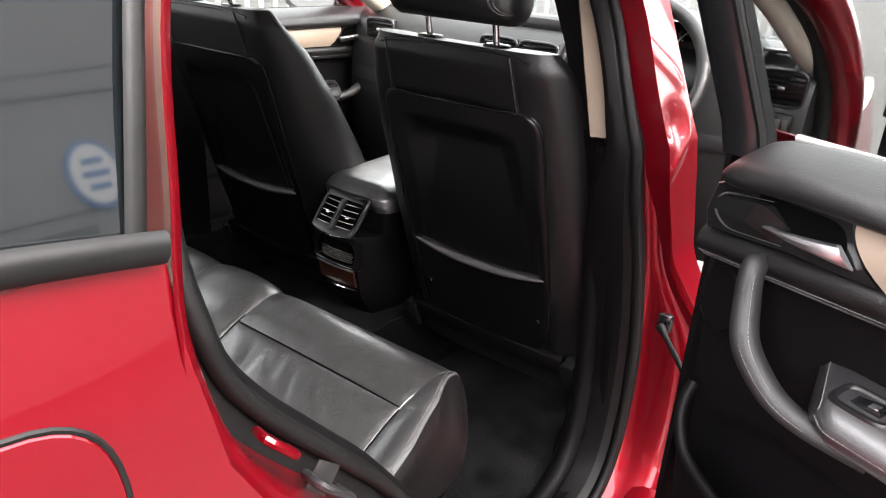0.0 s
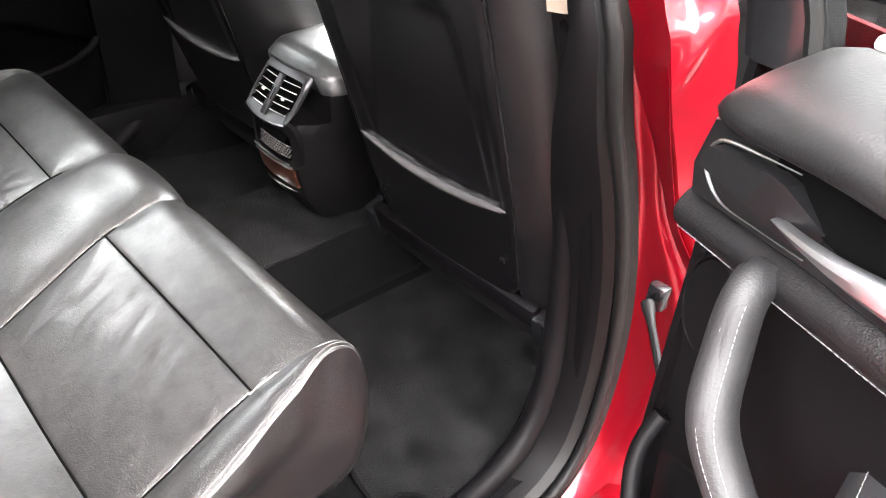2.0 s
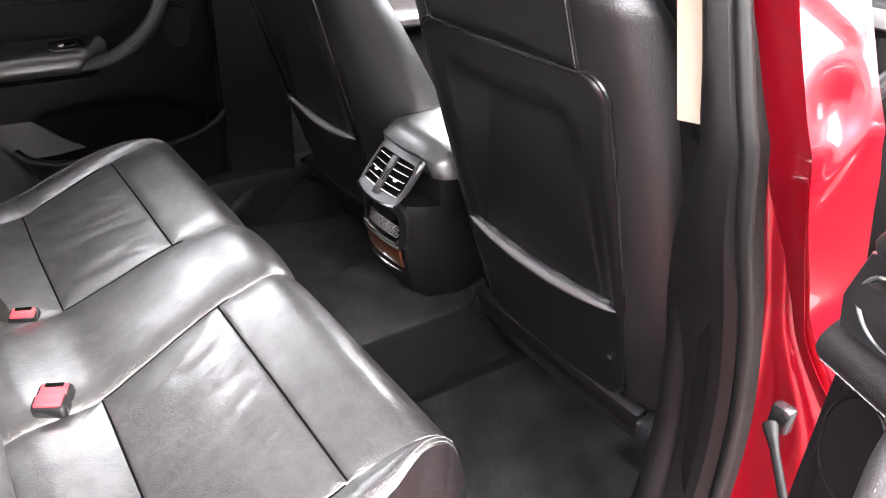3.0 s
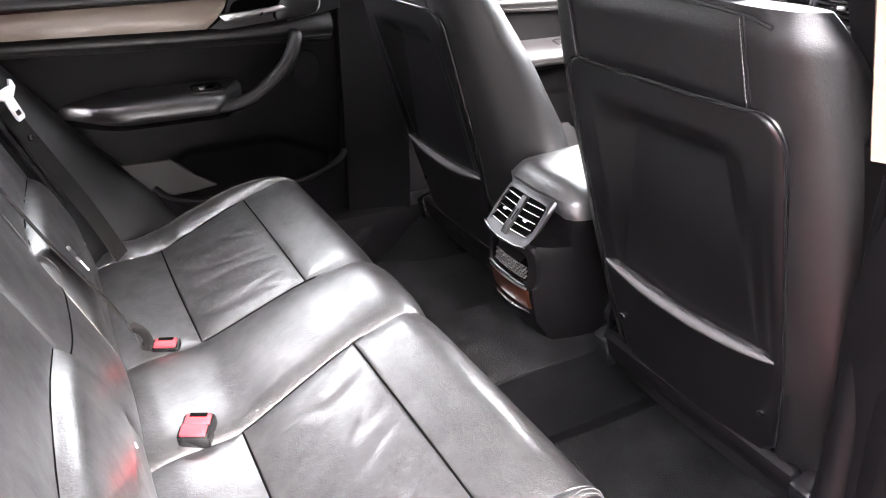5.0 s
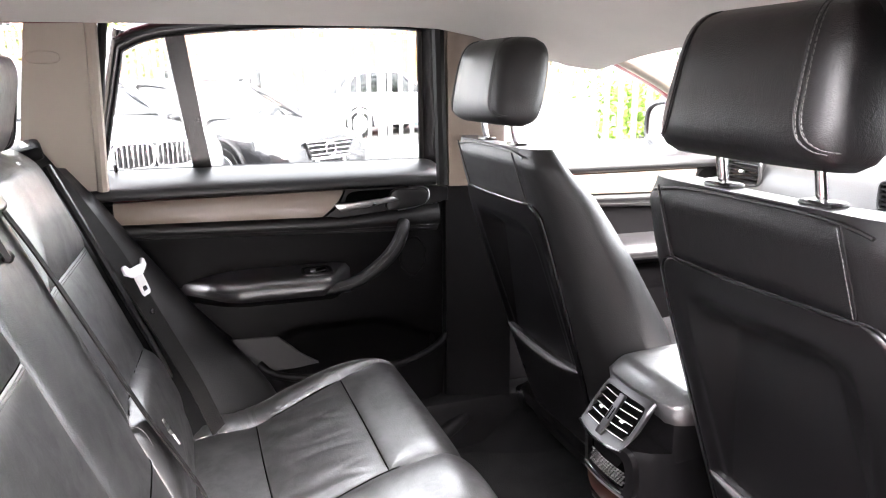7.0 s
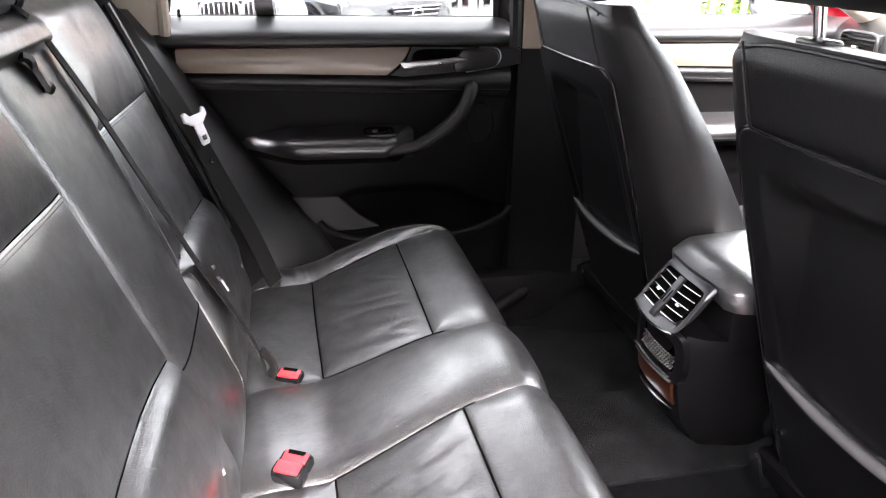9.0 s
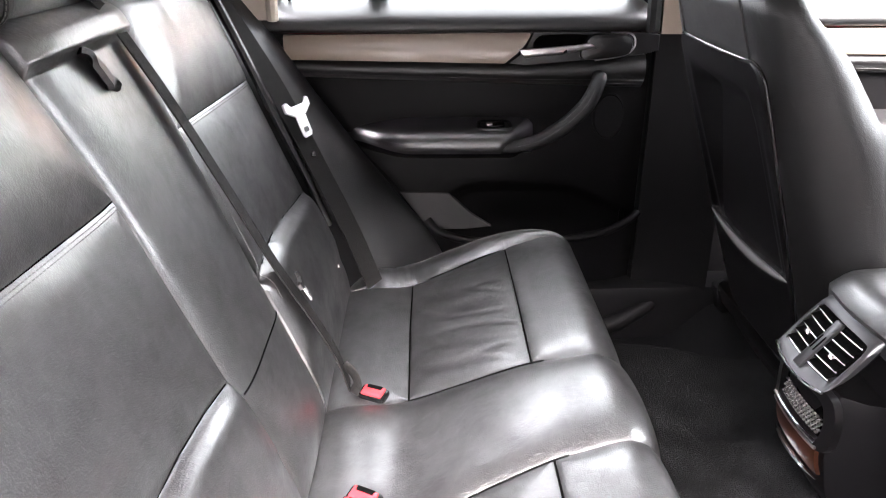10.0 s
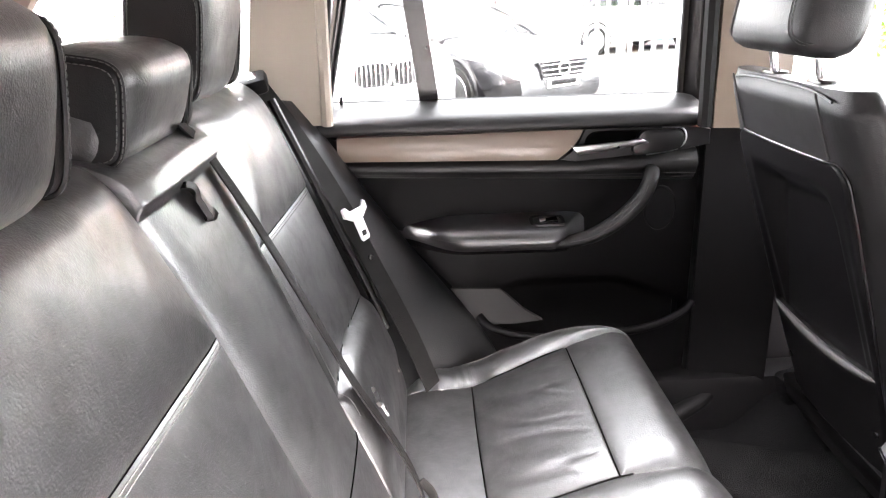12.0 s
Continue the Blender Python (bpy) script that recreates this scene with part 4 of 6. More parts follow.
# ---- head restraints ----
def head_restraint(name, c, size, lean, label, group, posts, z_low, wrapped=False):
    """A rounded block with a piped side panel on each flank."""
    t = thing(name, (c[0], c[1], z_low), label, "headrest", group)
    w, d, h = size
    m = pose(*c, lean, 0, 0)
    loops = []
    n, rows = 40, 18
    for j in range(rows + 1):
        q = -1 + 2 * j / rows
        e = (1 - abs(q) ** 3.6) ** (1 / 3.6) if abs(q) < 1 else 0.0
        e = max(e, 0.40)
        zz = q * h / 2
        loop = []
        for i in range(n):
            a = 2 * math.pi * i / n
            ca, sa = math.cos(a), math.sin(a)
            rx = math.copysign(abs(ca) ** 0.42, ca) * w / 2 * (0.78 + 0.22 * e) * (1 - 0.07 * q)
            ry = math.copysign(abs(sa) ** 0.5, sa) * d / 2 * e
            loop.append(m @ Vector((rx, ry + 0.010 * q, zz)))
        loops.append(loop)
    # rear pads take the brighter leather, as their fronts face the windscreen light
    hide = LEATHER_FRONT if wrapped else LEATHER
    pad = part("cushion", Shape().loft(loops), hide, t, sharp=70)

    def on_back(x, q, out=0.0):
        e = max((1 - abs(q) ** 3.6) ** (1 / 3.6), 0.40)
        ca = abs(x) ** (1 / 0.42)
        rx = math.copysign(abs(x), x) * w / 2 * (0.78 + 0.22 * e) * (1 - 0.07 * q)
        ry = -math.sqrt(max(0.0, 1 - ca * ca)) ** 0.5 * d / 2 * e
        return m @ Vector((rx, ry + 0.010 * q - out, q * h / 2))
    for side in (1, -1) if wrapped else ():
        for off in (0.0, 0.045):
            line = [on_back(side * min(0.985, a + off), q + 0.6 * off, 0.0004) for a, q in spline([(0.72, 0.96), (0.71, 0.5), (0.70, 0.0), (0.70, -0.40), (0.74, -0.64), (0.84, -0.77), (0.94, -0.80)], 50)]
            seam = part("seam", Shape().tube(line, 0.0012, n=6), LEATHER_FRONT, pad)
            s = Shape()
            dashes(s, [p + m.to_3x3() @ Vector((0.004 * side, -0.0012, 0)) for p in line], r=0.0006)
            part("stitching", s, STITCH_SHADED, pad)
    # flanks in darker leather: their shade is put into the colour
    for side in () if wrapped else (1, -1):
        ring = []
        for i in range(36):
            a = 2 * math.pi * i / 36
            ca, sa = math.cos(a), math.sin(a)
            ring.append((math.copysign(abs(ca) ** 0.4, ca) * d * 0.42, math.copysign(abs(sa) ** 0.4, sa) * h * 0.42))
        x = side * w * 0.488
        pts = [m @ Vector((x * 0.84, a, b)) for a, b in ring]
        pan = part("side_panel", Shape().prism(pts, m.to_3x3() @ Vector((x * 0.16 + side * 0.003, 0, 0)), 0.004), LEATHER_FRONT, t)
        part("piping", Shape().tube([m @ Vector((x * 0.985, a * 1.02, b * 1.02)) for a, b in ring], 0.0030, n=6, closed=True), LEATHER_FRONT, pan)
        s = Shape()
        for g in (0.93, 1.045):
            dashes(s, [m @ Vector((x * (1.0 if g > 1 else 1.005) + side * 0.003, a * g, b * g)) for a, b in ring + ring[:1]], r=0.0008)
        part("stitching", s, STITCH_SHADED, pan)
    for dx in (-posts / 2, posts / 2):
        if posts:
            a = m @ Vector((dx, 0, -h / 2 + 0.02))
            b = Vector((a.x, a.y + (0.012 if c[1] > 0 else -0.005), z_low))
            post = part("post", Shape().tube([a, a.lerp(b, 0.5), b], 0.0065, n=14), CHROME, t, "chrome post")
            part("collar", Shape().box(b + Vector((0, 0, 0.004)), (0.045, 0.028, 0.010), 0.004), SHINY, post)
    return t


head_restraint("headrest", (-0.006, -0.606, 1.342), (0.225, 0.118, 0.118), -9, "low black leather centre headrest with stitched side panels", "rear headrests", 0, 1.29)
head_restraint("headrest", (-0.355, -0.622, 1.386), (0.235, 0.118, 0.185), -8, "black leather rear headrest with stitched side panels", "rear headrests", 0.12, 1.29)
head_restraint("headrest", (0.345, -0.600, 1.366), (0.235, 0.122, 0.165), -8, "black leather rear headrest with stitched side panels", "rear headrests", 0.12, 1.29)


# ---- front seats ----
def seat_back_y(z):
    return 0.433 - 0.318 * (z - 0.824)


def front_seat(cx):
    t = thing("leather_seat", (cx, 0.6, 0.45), "black leather front seat with hard plastic map-pocket back", "car seat", "front seats")
    rows = np.r_[np.linspace(0.60, 1.22, 34), np.linspace(1.235, 1.292, 8)]
    loops = []
    for z in rows:
        yb = seat_back_y(z)
        wb = lerp(z, (0.6, 0.8, 1.1, 1.2, 1.27, 1.3), (0.172, 0.188, 0.192, 0.184, 0.170, 0.158))
        wf = lerp(z, (0.6, 0.7, 0.9, 1.1, 1.2, 1.26, 1.3), (0.270, 0.290, 0.292, 0.272, 0.250, 0.225, 0.195))
        th = lerp(z, (0.6, 0.8, 0.95, 1.08, 1.2, 1.28, 1.3), (0.18, 0.18, 0.17, 0.14, 0.105, 0.06, 0.045))
        top = ease(1.255, 1.295, z)
        yb += 0.012 * top
        dip = 0.045 * (1 - ease(1.135, 1.170, z))
        half = [(0, dip), (wb * 0.6, dip), (wb * 0.80, dip * 0.9), (wb * 0.93, 0.001), (wb + 0.008, 0.006), (wb + (wf - wb) * 0.55, th * 0.20), (wf, th * 0.58), (wf - 0.004, th * 0.86), (wf - 0.028, th), (wf - 0.065, th * 0.96), (wf - 0.10, th * 0.78), (wf * 0.4, th * 0.70), (0, th * 0.68)]
        side = spline(half, 40)
        loop = [(cx + a, yb + b, z) for a, b in side] + [(cx - a, yb + b, z) for a, b in side[-2:0:-1]]
        loops.append(loop)
    part("backrest", Shape().loft(loops), LEATHER_FRONT, t, sharp=60)
    # hard back panel with a knee hollow and the ledge of its pocket
    z0, z1, r = 0.625, 1.184, 0.034

    def hw(z):
        w = lerp(z, (0.62, 0.8, 1.1, 1.18), (0.160, 0.180, 0.187, 0.185))
        up = max(0.0, z - (z1 - r))
        lo = max(0.0, (z0 + 0.03) - z)
        return w - r + math.sqrt(max(0.0, r * r - up * up)) - lo * 0.6

    def ledge(q):
        return 0.818 + 0.016 * q * q

    def panel(a, b):
        z = z0 + (z1 - z0) * b
        q = -1 + 2 * a
        x = q * hw(z)
        dep = 0.0
        zl = ledge(q)
        if z > zl:
            rise = ease(zl, zl + 0.010, z) * max(0.0, 1 - (z - zl) / (1.135 - zl))
            wall = lerp(z, (0.845, 1.09), (0.004, 0.056))
            deep = 0.60 * wall * (1 - ease(1.100, 1.146, z))
            side_in = lerp(z, (0.84, 1.11), (0.134, 0.078))
            inner = min(1.0, max(0.0, 1 - (abs(x) - side_in) / wall))
            dep = deep * inner + 0.010 * rise * (1 - ease(0.150, 0.170, abs(x)))
        edge = ease(0, 0.05, 1 - abs(q))
        crown = 0.006 * (1 - q * q)
        return Vector((cx + x, seat_back_y(z) - 0.005 * edge - crown + dep, z))
    pan = part("back_panel", Shape().grid(panel, 81, 130), BACKSHELL, t, "dark moulded plastic back panel", sharp=50)
    rim = [panel(1, b) for b in dense(0.06, 1, 60, (1.0,), 0.05)] + [panel(a, 1) for a in np.linspace(1, 0, 30)[1:]] + [panel(0, b) for b in dense(0.06, 1, 60, (1.0,), 0.05)[::-1][1:]]
    part("rim", Shape().tube(rim, 0.0030, n=8), SHINY, pan)
    bar = Shape().tube([panel(a, (ledge(-1 + 2 * a) + 0.000 - z0) / (z1 - z0)) - Vector((0, 0.001, 0)) for a in np.linspace(0.03, 0.97, 40)], [0.0015 + 0.007 * math.sin(math.pi * q) ** 0.5 for q in np.linspace(0.0, 1, 40)], n=10)
    part("pocket_ledge", bar, GREY, pan)
    for a in (-0.148, 0.148):
        part("screw_cover", Shape().disc((cx + a, seat_back_y(0.72) - 0.008, 0.72), (0, -1, -0.3), 0.006, 0.003, 12), SHINY, pan)
    # seams of the leather
    for a in (-0.150, 0.136):
        line = [(cx + a + (0.006 if a > 0 else -0.004) * (1.285 - z) / 0.109, seat_back_y(z) - 0.001, z) for z in np.linspace(1.178, 1.285, 20)]
        seam = part("seam", Shape().tube(line, 0.0016, n=6), LEATHER_FRONT, t)
        s = Shape()
        for off in (-0.004,):
            dashes(s, [(p[0] + off, p[1] - 0.0008, p[2]) for p in line], r=0.0007)
        part("stitching", s, STITCH_SHADED, seam)
    part("top_seam", Shape().tube([(cx + a, seat_back_y(1.286) + 0.0075, 1.287 - 0.012 * (a / 0.17) ** 4) for a in np.linspace(-0.168, 0.168, 30)], 0.0022, n=6), LEATHER_FRONT, t)
    # foot bar, rails and seat base
    part("foot_bar", Shape().box((cx - 0.01, 0.500, 0.612), (0.43, 0.03, 0.052), 0.012, pose(0, 0, 0, 16)), PLASTIC, t)
    for side in (1, -1):
        cap = part("hinge_cover", Shape().box((cx + side * 0.222, 0.515, 0.60), (0.045, 0.07, 0.075), 0.014, pose(0, 0, 0, 16)), SHINY, t)
        part("bolt", Shape().disc((cx + side * 0.245, 0.53, 0.61), (side, 0, 0), 0.010, 0.008, 12), CHROME, cap)
        part("rail", Shape().box((cx + side * 0.19, 0.79, 0.475), (0.035, 0.42, 0.035), 0.004), SHINY, t, "dark steel seat rail")

    def base(a, b):
        y = 0.53 + 0.50 * b
        q = -1 + 2 * a
        z = 0.70 + 0.03 * b + 0.03 * abs(q) ** 4 - 0.05 * ease(0.9, 1, b)
        return Vector((cx + q * 0.255, y, z))
    part("seat_cushion", Shape().shell(base, 30, 24, (0, 0, -0.17)), LEATHER_FRONT, t)
    part("knob", Shape().disc((cx + (0.262 if cx < 0 else -0.262), 0.565, 0.63), (1 if cx < 0 else -1, 0, 0), 0.03, 0.02, 20, bevel=0.004), SHINY, t)
    return t


for cx in (0.378, -0.370):
    front_seat(cx)
    head_restraint("headrest", (cx + 0.005, 0.315, 1.413), (0.262, 0.118, 0.165), -4, "black leather front headrest on chrome posts", "front headrests", 0.150, 1.288, True)


# ---- doors ----
LOWER = (0.44, 0.50, 0.56, 0.60, 0.65, 0.70, 0.75, 0.78, 0.81)


def door(name, origin, along, inward, label, lift=0.0, length=0.80, rear=True, outer=PAINT, extras=True):
    """A trimmed door. Local measures: s from the front edge back, n into the cabin, z up."""
    o, u, w = Vector((*origin, 0)), Vector((*along, 0)).normalized(), Vector((*inward, 0)).normalized()

    def at(s, n, z):
        return o + u * s + w * n + Vector((0, 0, z + lift))

    t = thing(name, at(0.3, -0.05, 0.5), label, "car door", kind="structure")
    k = length / 0.80
    near = lift > 0.01
    s_front = 0.012 if near else -0.046

    def end(z):
        if not rear:
            return length - 0.02
        return lerp(z, (0.45, 0.535, 0.645, 0.745, 0.87, 0.965, 1.055, 1.13, 1.22), LOWER if lift < 0.01 else (0.28, 0.36, 0.43, 0.48, 0.57, 0.65, 0.73, 0.78, 0.81))

    def depth(s, z):
        d = lerp(z, (0.45, 0.7, 0.82, 1.0, 1.04), (-0.075, -0.062, -0.052, -0.045, -0.045))
        arch = 0.797 - 0.075 * ease(0.16, -0.06, s) - 0.10 * ease(0.34, 0.50, s)
        d -= 0.010 * ease(arch + 0.006, arch - 0.006, z) * ease(s_front, s_front + 0.03, s)
        return d + 0.006 * math.sin(4 * s)

    def lower(a, b):
        z = 0.50 + 0.645 * b
        s = s_front + (end(z) - s_front) * a
        return at(s, depth(s, z), z)
    part("lower_panel", Shape().shell(lower, 60, 70, w * -0.012), PLASTIC, t)

    def stitch_z(s):
        return (1.037 if near else 1.046) + (0.055 if near else 0.043) * s / k

    def belt_line(a, b):
        first = s_front - 0.002 if near else s_front + 0.024
        s = first + (length - 0.014 - first) * a
        z0, z1 = stitch_z(s) - 0.012, 1.094 + 0.026 * max(0, s - 0.2)
        if near:
            z1 = lerp(s, (0.0, 0.28, 0.8), (1.079, 1.0975, 1.110))
        elif s < 0.24:
            z1 = 1.106 - 0.05 * max(0, s)
        z = z0 + (z1 - z0) * b
        n = -0.042 + 0.046 * math.sin(math.pi * (0.06 + 0.72 * b)) ** 0.8 - 0.006 * b
        return at(s, n, z)
    part("waist_panel", Shape().shell(belt_line, 60, 20, w * -0.02), LEATHER_FRONT, t)
    s2 = Shape()
    for off in (0.13, 0.27):
        dashes(s2, [belt_line(a, off) + w * 0.0008 for a in np.linspace(0, 1, 60)], length=0.0046, r=0.0007)
    part("stitching", s2, STITCH_LIT, t, "double row of grey thread, lightened for direct light")

    def slab(pts, n0, n1, bevel=0.003):
        return Shape().prism([at(s, n0, z) for s, z in pts], w * (n1 - n0), bevel)
    def trim_face(a, b):
        s0 = 0.228 + 0.054 * (1 - b) ** 1.5
        s = s0 + (length - 0.055 - s0) * a
        z0 = lerp(s, (0.28, length), (1.0930, 1.108))
        return at(s, -0.005 + 0.011 * math.sin(math.pi * (0.12 + 0.76 * b)), z0 + (1.1565 - z0) * b)
    part("trim_insert", Shape().shell(trim_face, 50, 14, w * -0.016), CREAM, t, "cream satin trim strip")
    face = [(0.013, 1.104), (0.019, 1.080), (0.139, 1.088), (0.24, 1.092), (0.274, 1.0935), (0.252, 1.109), (0.236, 1.130), (0.224, 1.160), (0.10, 1.158), (0.04, 1.152), (0.024, 1.145)]
    bez = part("handle_bezel", slab(face if near else [(s_front, 1.116), (0.004, 1.106), (0.24, 1.088), (0.274, 1.0935), (0.252, 1.109), (0.236, 1.130), (0.224, 1.157), (0.10, 1.158), (0.0, 1.155), (s_front, 1.148)], -0.03, -0.002), TRIM_BLACK, t)
    # flat black patch for the shade in the bowl behind the lever
    bowl = spline([(0.100, 1.150), (0.160, 1.151), (0.205, 1.148), (0.219, 1.128), (0.212, 1.112), (0.160, 1.117), (0.105, 1.128), (0.100, 1.150)], 40)[:-1]
    mid_s, mid_z = 0.160, 1.132
    bowl_at = lambda g, n: [at(mid_s + (a - mid_s) * g, n, mid_z + (b - mid_z) * g) for a, b in bowl]
    part("recess_shade", Shape().loft([bowl_at(1.08, -0.0016), bowl_at(1.0, -0.0004), bowl_at(0.90, -0.0012)]), SEAM_RECESS, bez)
    if near:
        # wedge-shaped lock cap: a flat front block and a facet that falls away towards the lever
        q = [(0.036, 1.126), (0.044, 1.133), (0.106, 1.143), (0.120, 1.142), (0.150, 1.121), (0.141, 1.099), (0.128, 1.100), (0.092, 1.113), (0.036, 1.114)]
        rise = (0.010, 0.012, 0.014, 0.013, -0.001, -0.002, 0.002, 0.014, 0.011)
        wedge = Shape().add([at(a, n, z) for (a, z), n in zip(q, rise)] + [at(a, -0.012, z) for a, z in q], [(0, 1, 2, 7, 8), (2, 3, 4, 5, 6, 7)] + [(k, (k + 1) % 9, 9 + (k + 1) % 9, 9 + k) for k in range(9)])
        part("lock_cap", wedge, TRIM_BLACK, bez, sharp=20)
        arc = [(0.118, 1.1475), (0.080, 1.1425), (0.046, 1.1365), (0.033, 1.126), (0.0315, 1.110), (0.043, 1.097), (0.062, 1.0905), (0.095, 1.0925), (0.142, 1.0965)]
        part("cap_edge", Shape().tube([at(a, 0.0, z) for a, z in spline(arc, 40)], [0.0006 + 0.0011 * ease(0.32, 0.1, abs(k / 39 - 0.40)) for k in range(40)], n=8), SILVER, bez)
    else:
        cap = [(0.013, 1.138), (0.024, 1.150), (0.060, 1.1525), (0.098, 1.1515), (0.112, 1.140), (0.124, 1.112), (0.108, 1.100), (0.03, 1.108), (0.015, 1.120)]
        cap = spline(cap + cap[:1], 40)[:-1]
        cap_at = lambda g, n: [at(0.062 + (a - 0.062) * g, n, 1.130 + (b - 1.130) * g) for a, b in cap]
        part("lock_cap", Shape().loft([cap_at(1.0, -0.004), cap_at(1.0, 0.006), cap_at(0.95, 0.011), cap_at(0.72, 0.014)]), TRIM_BLACK, bez, sharp=28)
        part("cap_edge", Shape().tube([at(a, 0.000, z) for a, z in spline([(0.060, 1.1555), (0.020, 1.153), (0.007, 1.138), (0.012, 1.118), (0.035, 1.106), (0.09, 1.098)], 26)], 0.0020, n=8), SILVER, bez)
    lever = []
    for q in np.linspace(0, 1, 18):
        a, c, h, n, sl = (0.118 + 0.112 * q, 1.1155 + 0.001 * q, 0.003 + 0.021 * q ** 0.9, 0.0, -0.011 * q) if near else (0.098 + 0.148 * q, 1.131 - 0.016 * q, 0.009 + 0.010 * q ** 0.8, 0.008, 0.008)
        n += 0.012 * math.sin(math.pi * (0.15 + 0.75 * q))
        lever.append([at(a + sl * e, n + f, c + e * h / 2) for e, f in ((-1, 0), (-0.8, 0.004), (-0.4, 0.007), (0.3, 0.008), (0.8, 0.006), (1, 0.002), (1, -0.001), (-0.9, -0.003))])
    part("door_handle", Shape().loft(lever), SILVER, t, "satin silver pull lever", sharp=30)

    # top pad below the glass
    sec = [(-0.015, 1.155), (0.006, 1.157), (0.016, 1.163), (0.017, 1.174), (0.006, 1.190), (-0.018, 1.203), (-0.045, 1.213), (-0.068, 1.217), (-0.080, 1.205), (-0.075, 1.15)]
    sec = spline(sec, 28)
    loops = []
    pad0 = 0.026 if near else s_front
    for s in np.r_[pad0, pad0 + 0.006, pad0 + 0.014, pad0 + 0.027, pad0 + 0.047, np.linspace(pad0 + 0.06, length, 30)]:
        g = math.sqrt(max(0.02, 1 - max(0, (pad0 + 0.047 - s) / 0.048) ** 2))
        drop = 0.010 * ease(0.17, 0.02, s) if near else 0.0
        loops.append([at(s, -0.05 + (n + 0.05) * (0.6 + 0.4 * g), 1.165 - drop + (z - 1.165) * g + 0.006 * s) for n, z in sec])
    part("top_pad", Shape().loft(loops), PAD, t, sharp=60)

    # pull grip running into the arm rest
    g0, g1 = (0.035, 0.0) if near else (0.0, 0.012)
    grip = spline([(0.078 + g0, -0.030, 1.050), (0.080 + g0, 0.010 - 0.4 * g0, 1.064), (0.088 + g0, 0.034 - 0.5 * g0, 1.054), (0.106 + g0 * 0.8, 0.042 - 0.4 * g0, 1.018), (0.135 + g0 * 0.6, 0.045, 0.978 + g1 * 0.6), (0.172 + g0 * 0.4, 0.046, 0.945 + g1), (0.215 + g0 * 0.2, 0.044, 0.922 + g1), (0.27, 0.034, 0.908 + g1), (0.33, 0.015, 0.900 + g1)], 44)
    rad = [0.0125 + 0.0045 * math.sin(math.pi * min(1, q * 1.15)) for q in np.linspace(0.02, 1, 44)]
    part("grip", Shape().tube([at(*p) for p in grip], rad, n=16, flat=1.15, up=w), GRIP, t)
    inlay = []
    for q, p in enumerate(grip[7:-9]):
        r0 = rad[q + 7]
        inlay.append([at(p[0] + r0 * a, p[1] + r0 * b, p[2] + r0 * c) for a, b, c in ((0.80, 0.62, 0.40), (0.72, 0.80, 0.36), (0.52, 0.96, 0.28), (0.30, 1.06, 0.16), (0.28, 0.98, 0.14), (0.70, 0.58, 0.34))])
    band = part("grip_inlay", Shape().loft(inlay), GRIP, t, "smooth leather strip along the grip", sharp=60)
    s3 = Shape()
    dashes(s3, [l[0] + w * 0.0003 for l in inlay], length=0.0042, r=0.0004)
    dashes(s3, [l[3] + w * 0.0003 for l in inlay], length=0.0042, r=0.0004)
    part("stitching", s3, STITCH_LIT, band)
    loops = []
    for q in np.linspace(0, 1, 40):
        g = max(0.06, 1 - ease(0.60, 1.0, q) ** 1.2) * (0.84 + 0.16 * ease(0, 0.10, q))
        zt = (0.957 if near else 0.958) - 0.012 * ease(0.02, 0.0, q) + 0.004 * q
        c = [(-0.052, 0.010), (-0.045, 0.0095), (-0.015, 0.006), (0.020, 0.000), (0.044, -0.009), (0.054, -0.019), (0.0575, -0.030), (0.050, -0.042), (0.030, -0.058), (0.0, -0.072), (-0.05, -0.09)]
        c = spline(c, 30)
        loops.append([at(0.205 + 0.435 * q + 0.055 * (1 - q) ** 2 * min(1.0, (n + 0.05) / 0.1), -0.05 + (n + 0.05) * g, zt - 0.016 * (1 - g) + z * (0.5 + 0.5 * g) * (0.74 + 0.26 * ease(0, 0.12, q))) for n, z in c])
    arm = part("arm_rest", Shape().loft([l[:19] for l in loops], cap=False, closed=False).add(loops[0], [tuple(range(30))]), DOOR_LEATHER, t, "leather arm rest with stitched edge", sharp=60)
    part("arm_under", Shape().loft([l[18:] for l in loops], cap=False, closed=False), PLASTIC, t, "black plastic underside of the arm rest", sharp=60)
    s4 = Shape()
    for j in (14, 16):
        dashes(s4, [l[j] + w * 0.0008 + Vector((0, 0, 0.0008)) for l in loops[1:-3]], r=0.00045)
    dashes(s4, [p + Vector((0, 0, 0.0012)) for p in loops[1][1:14]], r=0.0005)
    part("stitching", s4, STITCH_LIT, arm)
    c = at(0.302, 0.004, 0.9590 if near else 0.9597)
    across = (w - Vector((0, 0, 0.17))).normalized()
    upn = u.cross(across).normalized()
    if upn.z < 0:
        upn = -upn
    m = Matrix((u, across, upn)).transposed()
    rr = lambda a, b, h, e: [c + u * (a * math.copysign(abs(math.cos(v)) ** e, math.cos(v))) + across * (b * math.copysign(abs(math.sin(v)) ** e, math.sin(v))) + upn * h for v in np.linspace(0, 2 * math.pi, 44, endpoint=False)]
    sw = part("window_switch", Shape().loft([rr(0.040, 0.026, -0.006, 0.55), rr(0.040, 0.026, 0.001, 0.55), rr(0.037, 0.0235, 0.0042, 0.5), rr(0.032, 0.019, 0.0040, 0.45), rr(0.027, 0.0145, -0.001, 0.35), rr(0.026, 0.0135, -0.004, 0.3)]), TRIM_BLACK, t, sharp=50)
    tilt = Matrix.Rotation(radians(9), 3, across) @ m
